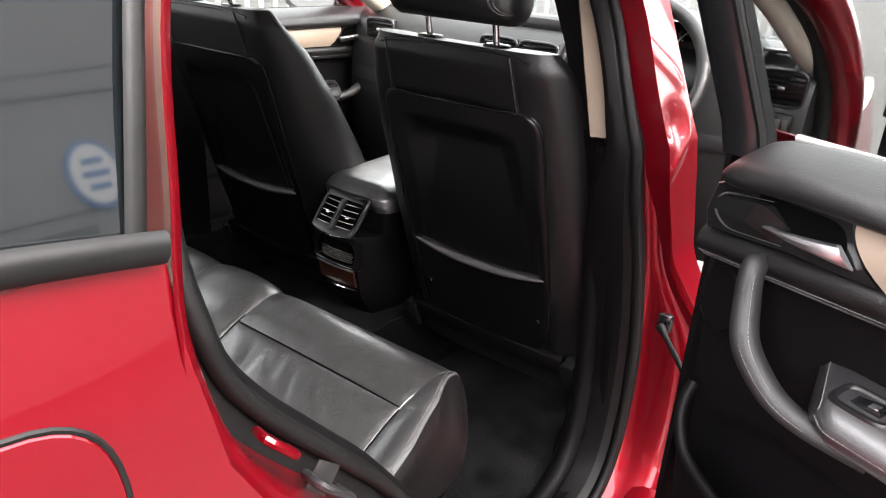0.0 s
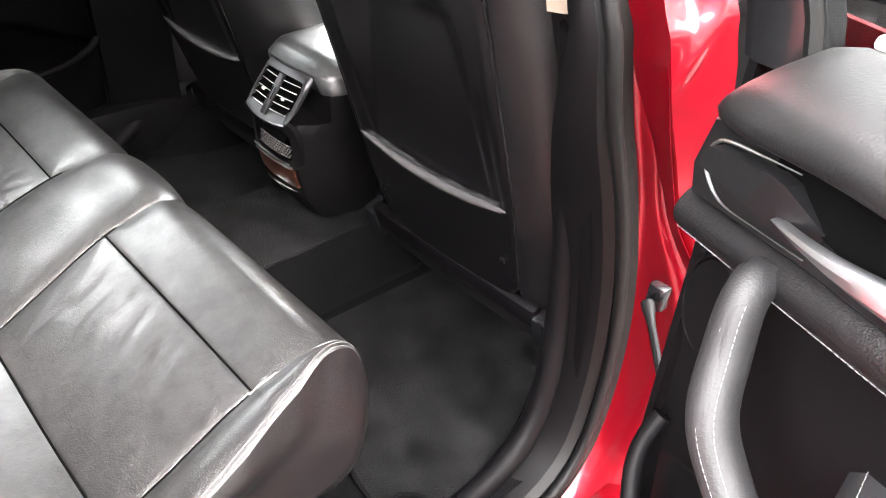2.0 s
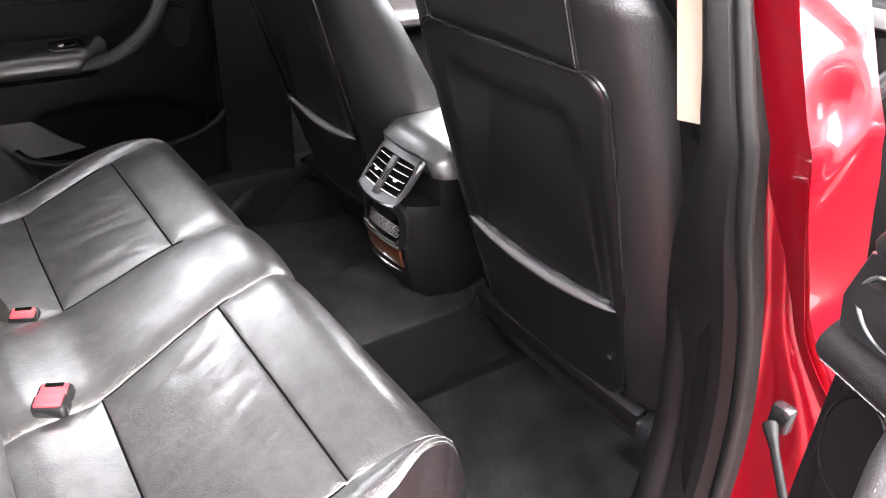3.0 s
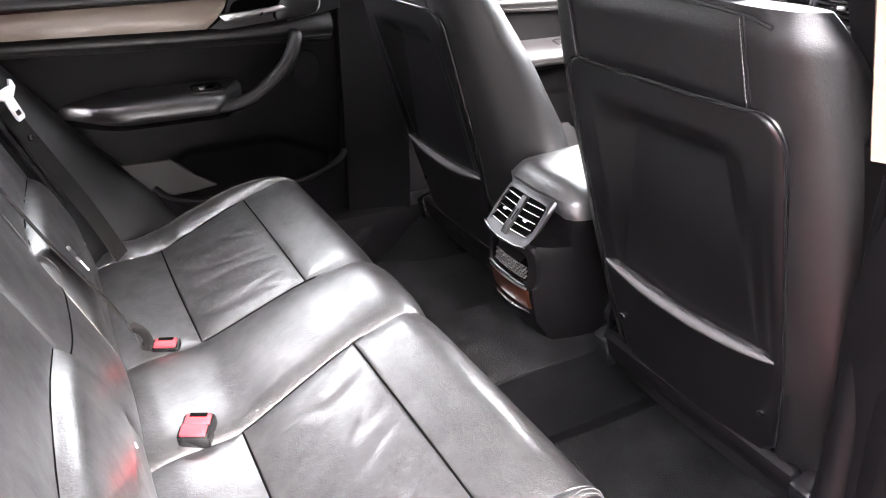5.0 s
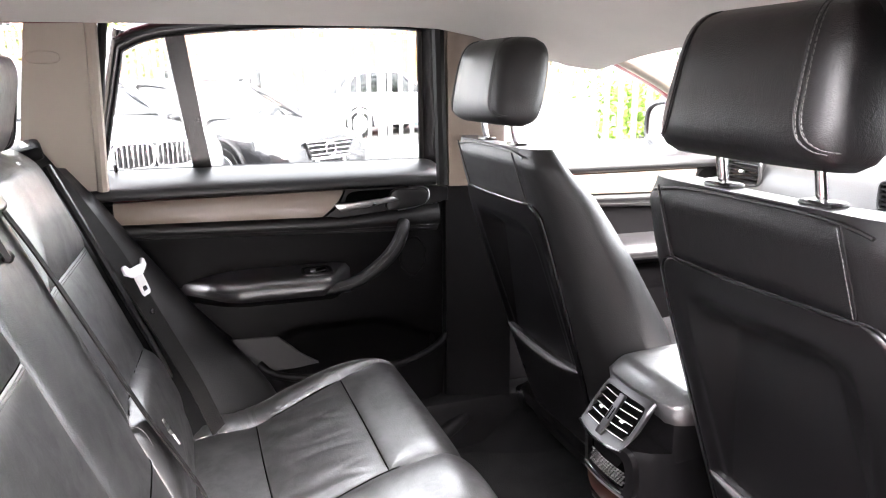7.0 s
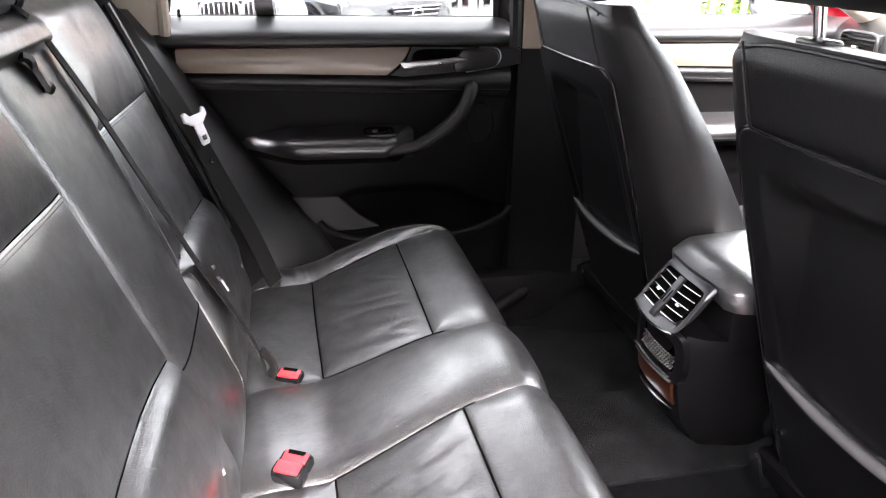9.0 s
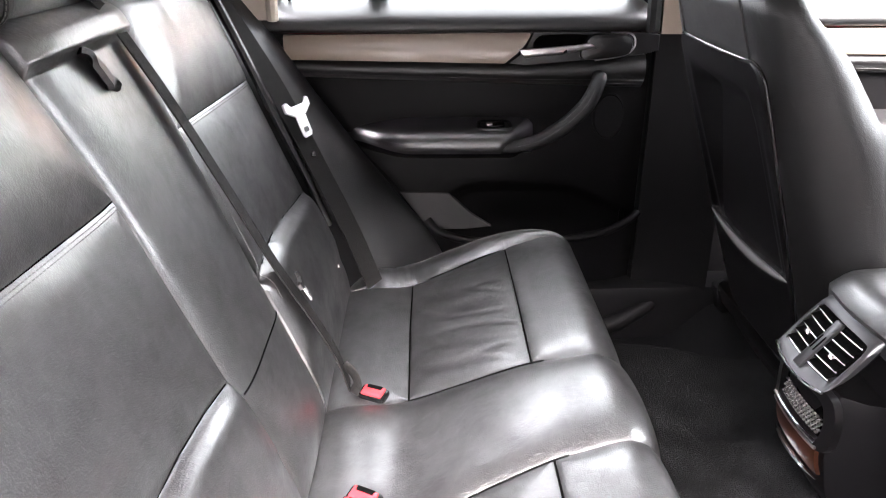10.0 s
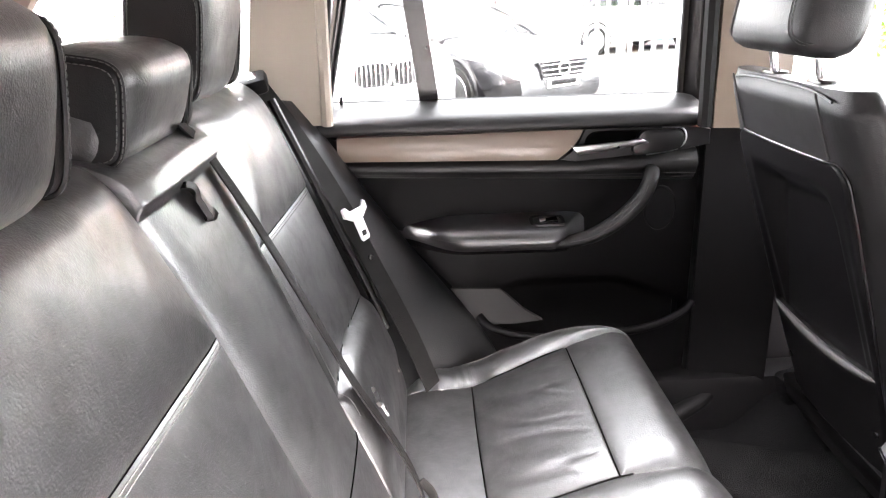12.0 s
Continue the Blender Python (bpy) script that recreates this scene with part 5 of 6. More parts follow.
    part("rocker", Shape().box(c + upn * 0.0005, (0.046, 0.021, 0.007), 0.0022, tilt), SHINY, sw)
    part("rocker_tip", Shape().box(c + upn * 0.0042 + u * 0.010, (0.013, 0.011, 0.004), 0.0014, tilt), SILVER, sw)

    # loudspeaker behind the grip, bin and its pale wall
    spk = [(0.040 + 0.036 * math.cos(a), 0.965 + 0.052 * math.sin(a)) for a in np.linspace(0, 2 * math.pi, 32, endpoint=False)]
    sp = part("speaker_cover", slab(spk, -0.05, -0.040, 0.004), PLASTIC, t)
    part("ring", Shape().tube([at(s, -0.0415, z) for s, z in spk], 0.0016, n=6, closed=True), PLASTIC, sp)
    rim = spline([(-0.045, -0.030, 0.738), (-0.02, -0.015, 0.722), (0.03, 0.0, 0.703), (0.10, 0.012, 0.692), (0.22, 0.020, 0.686), (0.34, 0.015, 0.688), (0.42, -0.01, 0.70), (0.45, -0.04, 0.72)] if lift < 0.01 else [(0.026, -0.040, 0.815), (0.030, -0.020, 0.785), (0.048, -0.004, 0.750), (0.090, 0.008, 0.716), (0.22, 0.028, 0.690), (0.34, 0.020, 0.688), (0.42, -0.01, 0.70), (0.45, -0.04, 0.72)], 40)

    def bin_wall(a, b):
        s, n, z = rim[int(round(a * 39))]
        return at(s * (1 - 0.02 * b), n - 0.035 * b * b - 0.006 * math.sin(math.pi * b), z - (z - 0.52) * b)
    pocket = part("door_bin", Shape().shell(bin_wall, 40, 14, w * -0.006), PLASTIC, t)
    part("rim", Shape().tube([at(*p) for p in rim], 0.010, n=10), PLASTIC, pocket)
    part("bottle_ring", Shape().tube([at(0.17 + 0.055 * math.cos(a), -0.028 + 0.038 * math.sin(a), 0.64 + 0.02 * math.cos(a)) for a in np.linspace(0, 2 * math.pi, 28, endpoint=False)], 0.010, n=8, closed=True, flat=1.6, up=(0, 0, 1)), PLASTIC, pocket)
    if rear:
        part("bin_back", slab([(0.515, 0.790), (0.402, 0.786), (0.372, 0.757), (0.345, 0.730), (0.300, 0.700), (0.36, 0.694), (0.45, 0.694)], -0.060, -0.046, 0.002), GREY, t, "lighter grey wall of the door bin")

    # outer shell and window frame
    def skin(a, b):
        z = 0.40 + 0.80 * b
        s = -0.05 + (end(z) + 0.05) * a
        return at(s, -0.175 + 0.03 * ease(1.0, 1.2, z), z)
    part("outer_panel", Shape().shell(skin, 20, 20, w * 0.008), outer, t)
    part("front_edge", Shape().shell(lambda a, b: at(-0.02 - 0.02 * a, -0.06 - 0.10 * a, 0.45 + 0.74 * b), 6, 10, u * 0.01), PLASTIC, t)
    part("edge_seal", Shape().tube([at(-0.022, -0.075, z) for z in np.linspace(0.5, 1.19, 12)], 0.008, n=8), RUBBER, t)

    def lean(z):
        return -0.080 + 0.30 * max(0.0, z - 1.20)
    post = [(at((-0.018 - 0.25 * (z - 1.2) if near else -0.038 + 0.10 * (z - 1.2)) if rear else 0.0, lean(z), z)) for z in np.linspace(1.17, 1.545, 10)]
    fr = part("window_frame", Shape().loft([[p + u * a + w * b for a, b in (((-0.022, -0.02), (-0.018, 0.018), (0.0, 0.022), (0.030, 0.014), (0.048, 0.0), (0.046, -0.02)) if lift > 0.01 else ((-0.052, -0.02), (-0.045, 0.018), (-0.01, 0.022), (0.026, 0.014), (0.040, 0.0), (0.038, -0.02)))] for p in post]), SHINY, t)
    part("glass_channel", Shape().tube([p + u * 0.040 + w * 0.004 for p in post], 0.007, n=8), RUBBER, fr)
    top = spline([(-0.045, 1.545), (0.15, 1.555), (0.40, 1.55), (0.62, 1.53), (0.70, 1.50)], 20)
    if rear:
        part("top_rail", Shape().tube([at(s, lean(z), z) for s, z in top], 0.022, n=10), SHINY, fr)
        div = [at(0.549 + 0.125 * (z - 1.228), lean(z) - 0.002, z) for z in np.linspace(1.19, 1.54, 8)]
        part("divider", Shape().loft([[p + u * a + w * b for a, b in ((-0.022, -0.01), (-0.020, 0.012), (0.020, 0.012), (0.022, -0.01))] for p in div]), SHINY, fr)
        back_post = [at(0.776 - 0.26 * (z - 1.21), lean(z), z) for z in np.linspace(1.19, 1.53, 8)]
        part("rear_post", Shape().tube(back_post, 0.016, n=10), SHINY, fr)
        part("lock_pin", Shape().tube([at(0.735, -0.055, 1.21), at(0.735, -0.055, 1.236)], 0.004, n=8), SHINY, fr)
    # rubber seal; pale on the near door to stand for the glass edge
    part("seal_and_glass_edge", Shape().tube([at(s, -0.076, 1.2135 + 0.006 * s) for s in np.linspace(0.075 if near else 0.0, length, 20)], 0.0055, n=8), PALE if near else RUBBER, fr)
    pane = [at(0.0, -0.080, 1.19), at(length - 0.03, -0.080, 1.19), at(length - 0.09, lean(1.52), 1.52), at(0.2, lean(1.545), 1.545), at(-0.03, lean(1.545), 1.545)]
    g = part("window_glass", Shape().prism(pane, w * -0.004), DIM_GLASS if rear else GLASS, fr)
    g.visible_shadow = False
    return t


door("door_1", (0.886, 0.226), (0.917, -0.40), (-0.40, -0.917), "open dark red car door with black trim and cream strip", lift=0.03)
door("door_2", (-0.725, 0.290), (0, -1), (1, 0), "closed car door with black trim, cream strip and pull grip")
door("door_3", (-0.745, 1.345), (0, -1), (1, 0), "closed car door beside the front passenger seat", length=0.86, rear=False)
door("door_4", (0.99, 1.30), (0.985, -0.17), (-0.17, -0.985), "open dark red car door by the driver seat", lift=0.0, length=0.86, rear=False)

# ---- pillars and linings ----
lp = part("trim", Shape().shell(lambda a, b: Vector((-0.700 + 0.075 * b, -0.475 - 0.155 * a + (0.02 + 0.05 * a) * b, 1.19 + 0.40 * b)), 8, 12, (-0.02, 0, 0)), BEIGE)
tagged(lp, "beige plastic lining of the car pillar", "trim", kind="structure")
part("trim", Shape().tube([(-0.70 + 0.075 * b, -0.468 + 0.02 * b, 1.19 + 0.40 * b) for b in np.linspace(0, 1, 10)], 0.012, n=8), BEIGE)
part("trim", Shape().tube([(-0.72 + 0.085 * b, -0.484 + 0.060 * b, 1.20 + 0.37 * b) for b in np.linspace(0, 1, 10)], 0.010, n=8), RUBBER)
part("trim", Shape().tube([(-0.705 + 0.07 * b, 0.312 - 0.033 * b, 1.16 + 0.41 * b) for b in np.linspace(0, 1, 10)], 0.015, n=8), RUBBER)
part("trim", Shape().shell(lambda a, b: Vector((-0.695 + 0.075 * b + 0.02 * a, 0.327 + 0.14 * a - 0.030 * b, 1.155 + 0.42 * b)), 8, 12, (-0.02, 0, 0)), CREAM)
part("trim", Shape().shell(lambda a, b: Vector((-0.752 + 0.04 * a, 0.3375 + 0.17 * a, 0.45 + 0.71 * b)), 8, 12, (-0.02, 0, 0)), PLASTIC)
part("trim", Shape().tube(spline([(-0.69, -0.05, 0.50), (-0.69, 0.10, 0.455), (-0.69, 0.25, 0.46), (-0.71, 0.34, 0.49), (-0.74, 0.40, 0.52)], 30), 0.022, n=10), PLASTIC)
part("trim", Shape().tube(spline([(-0.68, 1.36, 1.18), (-0.66, 1.15, 1.28), (-0.625, 0.92, 1.41), (-0.58, 0.68, 1.51)], 20), 0.035, n=10), BEIGE)
part("trim", Shape().tube(spline([(0.80, 1.36, 1.16), (0.765, 1.17, 1.26), (0.70, 0.95, 1.40), (0.62, 0.68, 1.51)], 20), 0.030, n=10), BEIGE)
part("trim", Shape().shell(lambda a, b: Vector((-0.705 + 0.075 * b, -1.05 - 0.45 * a + 0.08 * b, 1.19 + 0.40 * b)), 8, 12, (-0.02, 0, 0)), BEIGE)
part("trim", Shape().shell(lambda a, b: Vector((0.705 - 0.075 * b, -0.50 - 1.0 * a + 0.08 * b, 1.19 + 0.40 * b)), 8, 12, (0.02, 0, 0)), BEIGE)
part("trim", Shape().tube(spline([(-0.70, -0.60, 1.20), (-0.70, -0.85, 1.205), (-0.695, -1.02, 1.23), (-0.675, -1.03, 1.35), (-0.645, -0.98, 1.47), (-0.63, -0.75, 1.52), (-0.635, -0.62, 1.52)], 40), 0.022, n=8), BEIGE)
for ob in [o for o in scene.objects if o.name.startswith("trim") and not o.parent]:
    tagged(ob, ob.get("label") or "smooth moulded lining strip inside the car", "trim", kind="structure")
qg = part("window_1", Shape().prism([(-0.735, -0.56, 1.20), (-0.735, -1.06, 1.20), (-0.655, -0.98, 1.52), (-0.655, -0.55, 1.52)], (-0.004, 0, 0)), DIM_GLASS)
qg.visible_shadow = False
tagged(qg, "clear side glass of the luggage space", "window", kind="structure")
badge = thing("pillar_badge", (-0.67, -0.53, 1.47), "small embossed beige oval on the pillar lining", "badge")
part("oval", Shape().tube([(-0.643 - 0.04 * 0, -0.545 + 0.032 * math.copysign(abs(math.cos(a)) ** 0.6, math.cos(a)), 1.468 + 0.012 * math.sin(a)) for a in np.linspace(0, 2 * math.pi, 28, endpoint=False)], 0.0016, n=6, closed=True), BEIGE, badge)


# ---- centre console ----
console = thing("centre_console", (0, 0.45, 0.57), "black centre console with rear air vents and storage", "console")


def con_loop(z):
    """The rear face of the console bulges back below the vents."""
    yb = lerp(z, (0.54, 0.58, 0.63, 0.70, 0.745, 0.79, 0.80), (0.465, 0.425, 0.390, 0.374, 0.373, 0.372, 0.378))
    hw = lerp(z, (0.54, 0.60, 0.68, 0.76, 0.80), (0.055, 0.072, 0.084, 0.088, 0.088))
    half = spline([(0, yb), (hw * 0.6, yb + 0.002), (hw * 0.9, yb + 0.012), (hw, yb + 0.035), (hw + 0.012, yb + 0.12), (hw + 0.012, 0.95)], 20)
    return [(a, b, z) for a, b in half] + [(-a, b, z) for a, b in half[::-1][:-1]]


part("body", Shape().loft([con_loop(z) for z in np.linspace(0.54, 0.80, 24)]), PLASTIC, console)


def vent_face(u, v, out=0.0):
    """Local u across, v up the tilted vent face."""
    return Vector((u, 0.353 + 0.62 * v - out * 0.82 + 1.6 * u * u, 0.808 + 0.80 * v - out * 0.56 - 0.0))


VH = 0.088
outer = [(-0.068, 0.001), (-0.055, -0.005), (0, -0.008), (0.055, -0.005), (0.068, 0.001), (0.071, 0.03), (0.068, 0.075), (0.058, VH), (0, VH + 0.003), (-0.058, VH), (-0.068, 0.075), (-0.071, 0.03)]
inner = [(-0.059, 0.005), (-0.046, 0.001), (0, -0.001), (0.046, 0.001), (0.059, 0.005), (0.062, 0.037), (0.060, 0.072), (0.050, 0.081), (0, 0.083), (-0.050, 0.081), (-0.060, 0.072), (-0.062, 0.037)]
ou, inn = spline(outer + outer[:1], 60)[:-1], spline(inner + inner[:1], 60)[:-1]
frame_sh = Shape().loft([[vent_face(a, b, -0.022) for a, b in ou], [vent_face(a, b, 0.0) for a, b in ou], [vent_face(a * 0.97, 0.035 + (b - 0.035) * 0.97, 0.004) for a, b in ou], [vent_face(a * 1.03, 0.038 + (b - 0.038) * 1.04, 0.003) for a, b in inn], [vent_face(a, b, -0.002) for a, b in inn], [vent_face(a, b, -0.026) for a, b in inn]], cap=False)
vent = part("vent_frame", frame_sh, SATIN, console, "satin silver vent surround", sharp=35)
part("vent_back", Shape().prism([vent_face(a, b, -0.024) for a, b in inn], (0, 0.01, -0.005)), SEAM_RECESS, vent)
for side in (-1, 1):
    for i in range(5):
        v = 0.012 + 0.0145 * i
        part("slat", Shape().box(vent_face(side * 0.033, v, -0.010), (0.046, 0.014, 0.0014), 0.0005, pose(0, 0, 0, 20)), SEAM_RECESS, vent)
        part("slat_edge", Shape().tube([vent_face(side * (0.011 + 0.0445 * e), v, -0.0015) for e in (0, 0.33, 0.67, 1)], 0.0010, n=6), STEEL, vent)
    part("thumb_tab", Shape().box(vent_face(side * 0.033, 0.040, 0.001), (0.013, 0.005, 0.007), 0.002, pose(0, 0, 0, -50)), CHROME, vent, "bright vent tab")
mid = part("vent_divider", Shape().box(vent_face(0, 0.040, 0.0), (0.017, 0.006, 0.082), 0.002, pose(0, 0, 0, -38)), SATIN, vent)
for dx in (-0.004, 0.004):
    part("thumb_wheel", Shape().box(vent_face(dx, 0.044, 0.003), (0.0040, 0.006, 0.026), 0.002, pose(0, 0, 0, -38)), SEAM_RECESS, mid)
part("chrome_lip", Shape().tube([vent_face(a, -0.008 + 0.006 * (a / 0.066) ** 2, 0.003) for a in np.linspace(-0.066, 0.066, 24)], 0.0028, n=8), CHROME, vent)
# cubby with ribbed mat, wooden lid and bright pulls
CX = 0.006
face_y = lambda x, z: lerp(z, (0.62, 0.66, 0.70, 0.80), (0.389, 0.372, 0.3625, 0.3615)) + 1.5 * (x - CX) ** 2
cub_out = spline([(-0.074, 0.718), (-0.072, 0.795), (0, 0.799), (0.072, 0.795), (0.074, 0.718), (0, 0.712), (-0.074, 0.718)], 50)[:-1]
cub_in = spline([(-0.057, 0.728), (-0.056, 0.782), (0, 0.786), (0.056, 0.782), (0.057, 0.728), (0, 0.724), (-0.057, 0.728)], 50)[:-1]
ring_at = lambda pts, out: [(CX + a, face_y(CX + a, b) - out, b) for a, b in pts]
cub = part("cubby", Shape().loft([ring_at(cub_out, -0.010), ring_at(cub_out, 0.001), ring_at(cub_in, 0.002), ring_at(cub_in, -0.010)], cap=False), BACKSHELL, console, "black plastic cubby surround", sharp=35)
part("cubby_back", Shape().prism(ring_at(cub_in, -0.0085), (0, 0.004, 0)), SEAM_RECESS, cub)
ribs = Shape()
for i in range(15):
    for j in range(5):
        x = CX - 0.049 + 0.0070 * i + (0.0035 if j % 2 else 0)
        ribs.box((x, face_y(x, 0.75) + 0.0030 + 0.0006 * j, 0.7335 + 0.0052 * j), (0.0040, 0.004, 0.0024), 0)
part("ribbed_mat", ribs, GREY, cub)
bowed = lambda z, y, wdt: [(CX + a, y + 1.5 * a * a, z) for a in np.linspace(-wdt, wdt, 24)]
part("cubby_rim", Shape().tube(bowed(0.724, 0.3575, 0.061), 0.0034, n=8), CHROME, console, "bright rim")
part("cubby_rim", Shape().tube(bowed(0.7155, 0.3590, 0.061), 0.0026, n=8), SILVER, console, "bright rim")
part("ash_lid", Shape().shell(lambda a, b: Vector((CX - 0.060 + 0.12 * a, 0.3615 + 1.5 * (-0.06 + 0.12 * a) ** 2 + 0.010 * (1 - b) ** 2, 0.668 + 0.045 * b)), 16, 8, (0, 0.006, 0)), WOOD, console, "dark brown gloss lid")
part("lid_pull", Shape().tube(bowed(0.662, 0.3700, 0.062), [0.0012 + 0.0052 * math.sin(math.pi * q) ** 0.7 for q in np.linspace(0, 1, 24)], n=8, flat=0.6, up=(0, 0, 1)), CHROME, console, "bright pull edge")
# arm-rest box


def arm_lid(a, b):
    q = -1 + 2 * a
    w = 0.114 * (0.72 + 0.28 * math.sqrt(max(0.0, 1 - max(0.0, 1 - b / 0.16) ** 2)))
    y = 0.412 + 0.40 * b + 0.012 * q * q * (1 - ease(0, 0.3, b))
    return Vector((q * w, y, 0.882 + 0.034 * (1 - abs(q) ** 5) * (0.25 + 0.75 * ease(0, 0.10, b)) + 0.02 * b))


part("arm_lid", Shape().shell(arm_lid, 36, 40, (0, 0.006, -0.030)), LEATHER, console, "black leather arm-rest lid", sharp=50)
part("arm_box", Shape().box((0, 0.675, 0.815), (0.20, 0.48, 0.09), 0.015), PLASTIC, console)
part("console_front", Shape().box((0, 1.02, 0.76), (0.22, 0.36, 0.16), 0.03), PLASTIC, console)
part("gear_selector", Shape().box((0.0, 0.98, 0.87), (0.045, 0.06, 0.09), 0.018), LEATHER_FRONT, console)

# ---- dashboard and steering wheel ----
dash = thing("dashboard", (0, 1.25, 0.7), "dark grained dashboard with round-edged side vents", "dashboard")
prof = spline([(1.16, 0.66), (1.12, 0.80), (1.105, 0.95), (1.11, 1.08), (1.13, 1.165), (1.17, 1.215), (1.26, 1.25), (1.45, 1.235), (1.50, 1.08)], 40)
part("pad", Shape().loft([[(x, y + 0.06 * (abs(x) / 0.74) ** 3, z) for y, z in prof] + [(x, 1.48, 0.7)] for x in np.linspace(-0.74, 0.80, 40)]), PAD, dash, sharp=60)
part("trim_strip", Shape().loft([[(x, 1.100 + 0.06 * (abs(x) / 0.74) ** 3, 0.985), (x, 1.094 + 0.06 * (abs(x) / 0.74) ** 3, 1.0), (x, 1.100 + 0.06 * (abs(x) / 0.74) ** 3, 1.03), (x, 1.12 + 0.06 * (abs(x) / 0.74) ** 3, 1.0)] for x in np.linspace(-0.72, 0.72, 30)]), SATIN, dash, "satin silver strip")


def dash_vent(x, z, wdt, hgt):
    y = 1.118 + 0.06 * (abs(x) / 0.74) ** 3
    v = part("side_vent", Shape().tube([(x + wdt / 2 * math.copysign(abs(math.cos(a)) ** 0.4, math.cos(a)), y - 0.006, z + hgt / 2 * math.copysign(abs(math.sin(a)) ** 0.4, math.sin(a))) for a in np.linspace(0, 2 * math.pi, 40, endpoint=False)], 0.005, n=8, closed=True), SATIN, dash)
    part("vent_back", Shape().box((x, y + 0.006, z), (wdt * 0.96, 0.02, hgt * 0.96), 0.004), SHINY, v)
    for i in range(6):
        part("slat", Shape().box((x, y - 0.006, z - hgt / 2 + (i + 0.8) * hgt / 6.6), (wdt * 0.92, 0.014, 0.003), 0.001, pose(0, 0, 0, 15)), PLASTIC, v)
    part("thumb_tab", Shape().box((x, y - 0.014, z), (0.016, 0.010, 0.008), 0.002), SILVER, v)


dash_vent(0.735, 1.168, 0.11, 0.085)
dash_vent(-0.58, 1.165, 0.12, 0.07)
dash_vent(0.07, 1.165, 0.13, 0.07)
dash_vent(-0.07, 1.165, 0.13, 0.07)
lamp_sw = part("light_switch", Shape().box((0.720, 1.140, 1.085), (0.13, 0.02, 0.055), 0.006), SHINY, dash)
part("dial", Shape().disc((0.700, 1.131, 1.085), (0, -1, 0.1), 0.022, 0.014, 24, bevel=0.003), SATIN, lamp_sw)
for i in range(3):
    part("key", Shape().box((0.735 + 0.017 * i, 1.129, 1.085), (0.013, 0.006, 0.030), 0.002), GREY, lamp_sw)
part("speaker_slot", Shape().box((0.70, 1.24, 1.247), (0.085, 0.05, 0.008), 0.003), SHINY, dash)
hood = part("cluster_hood", Shape().shell(lambda a, b: Vector((0.42 + 0.20 * math.cos(math.pi * a), 1.09 + 0.16 * b, 1.17 + 0.140 * math.sin(math.pi * a))), 24, 8, (0, 0, 0.012)), PAD, dash)
part("cluster_back", Shape().box((0.42, 1.22, 1.215), (0.36, 0.01, 0.15), 0.02), SHINY, dash)
for dx in (-0.075, 0.075):
    d = part("gauge", Shape().disc((0.42 + dx, 1.21, 1.215), (0, -1, 0.25), 0.062, 0.008, 32), SHINY, dash, "round dark gauge with pale ring")
    part("gauge_ring", Shape().tube([(0.42 + dx + 0.06 * math.cos(a), 1.198 + 0.015 * math.sin(a), 1.215 + 0.06 * math.sin(a)) for a in np.linspace(0, 2 * math.pi, 32, endpoint=False)], 0.0025, n=6, closed=True), SILVER, d)
    ticks = Shape()
    for i in range(11):
        a = radians(-40 + 26 * i)
        ticks.box((0.42 + dx + 0.05 * math.cos(a), 1.1985, 1.215 + 0.05 * math.sin(a)), (0.003, 0.002, 0.003), 0)
    part("tick_marks", ticks, WHITE, d)
part("screen_hood", Shape().box((0, 1.24, 1.24), (0.30, 0.10, 0.05), 0.02), PAD, dash)

wheel_t = thing("steering_wheel", (0.42, 0.95, 1.15), "black leather three-spoke steering wheel", "steering wheel")
wm = pose(0.420, 0.955, 1.175, 66, 0, 0)
part("rim", Shape().tube([wm @ Vector((0.187 * math.cos(a), 0.187 * math.sin(a), 0)) for a in np.linspace(0, 2 * math.pi, 64, endpoint=False)], 0.0165, n=12, closed=True), LEATHER_FRONT, wheel_t)
part("hub", Shape().disc(wm @ Vector((0, -0.01, -0.03)), wm.to_3x3() @ Vector((0, 0, 1)), 0.075, 0.045, 30, 0.85, bevel=0.012), PAD, wheel_t)
for a0 in (0, 180, 270):
    a = radians(a0)
    p0, p1 = Vector((0.06 * math.cos(a), 0.06 * math.sin(a), -0.005)), Vector((0.18 * math.cos(a), 0.18 * math.sin(a), 0))
    sp = part("spoke", Shape().tube([wm @ p0, wm @ p0.lerp(p1, 0.5), wm @ p1], [0.032, 0.024, 0.018], n=12, flat=0.45, up=wm.to_3x3() @ Vector((0, 0, 1))), PLASTIC, wheel_t)
    if a0 < 200:
        part("keys", Shape().box(wm @ (p0.lerp(p1, 0.42) + Vector((0, 0, 0.012))), (0.045, 0.03, 0.012), 0.004, wm.to_3x3().to_4x4()), GREY, sp)
part("column", Shape().tube([wm @ Vector((0, 0, -0.02)), wm @ Vector((0, 0, -0.12)), wm @ Vector((0, 0, -0.22))], 0.045, n=16), PLASTIC, wheel_t)

mirror = thing("wing_mirror", (-1.02, 1.24, 1.15), "black and red wing mirror outside the car window", "wing mirror")
mr = [(-1.045 + 0.135 * math.copysign(abs(math.cos(a)) ** 0.6, math.cos(a)), 1.255 + 0.04 * math.cos(a) * 0.3, 1.255 + 0.080 * math.copysign(abs(math.sin(a)) ** 0.6, math.sin(a))) for a in np.linspace(0, 2 * math.pi, 40, endpoint=False)]
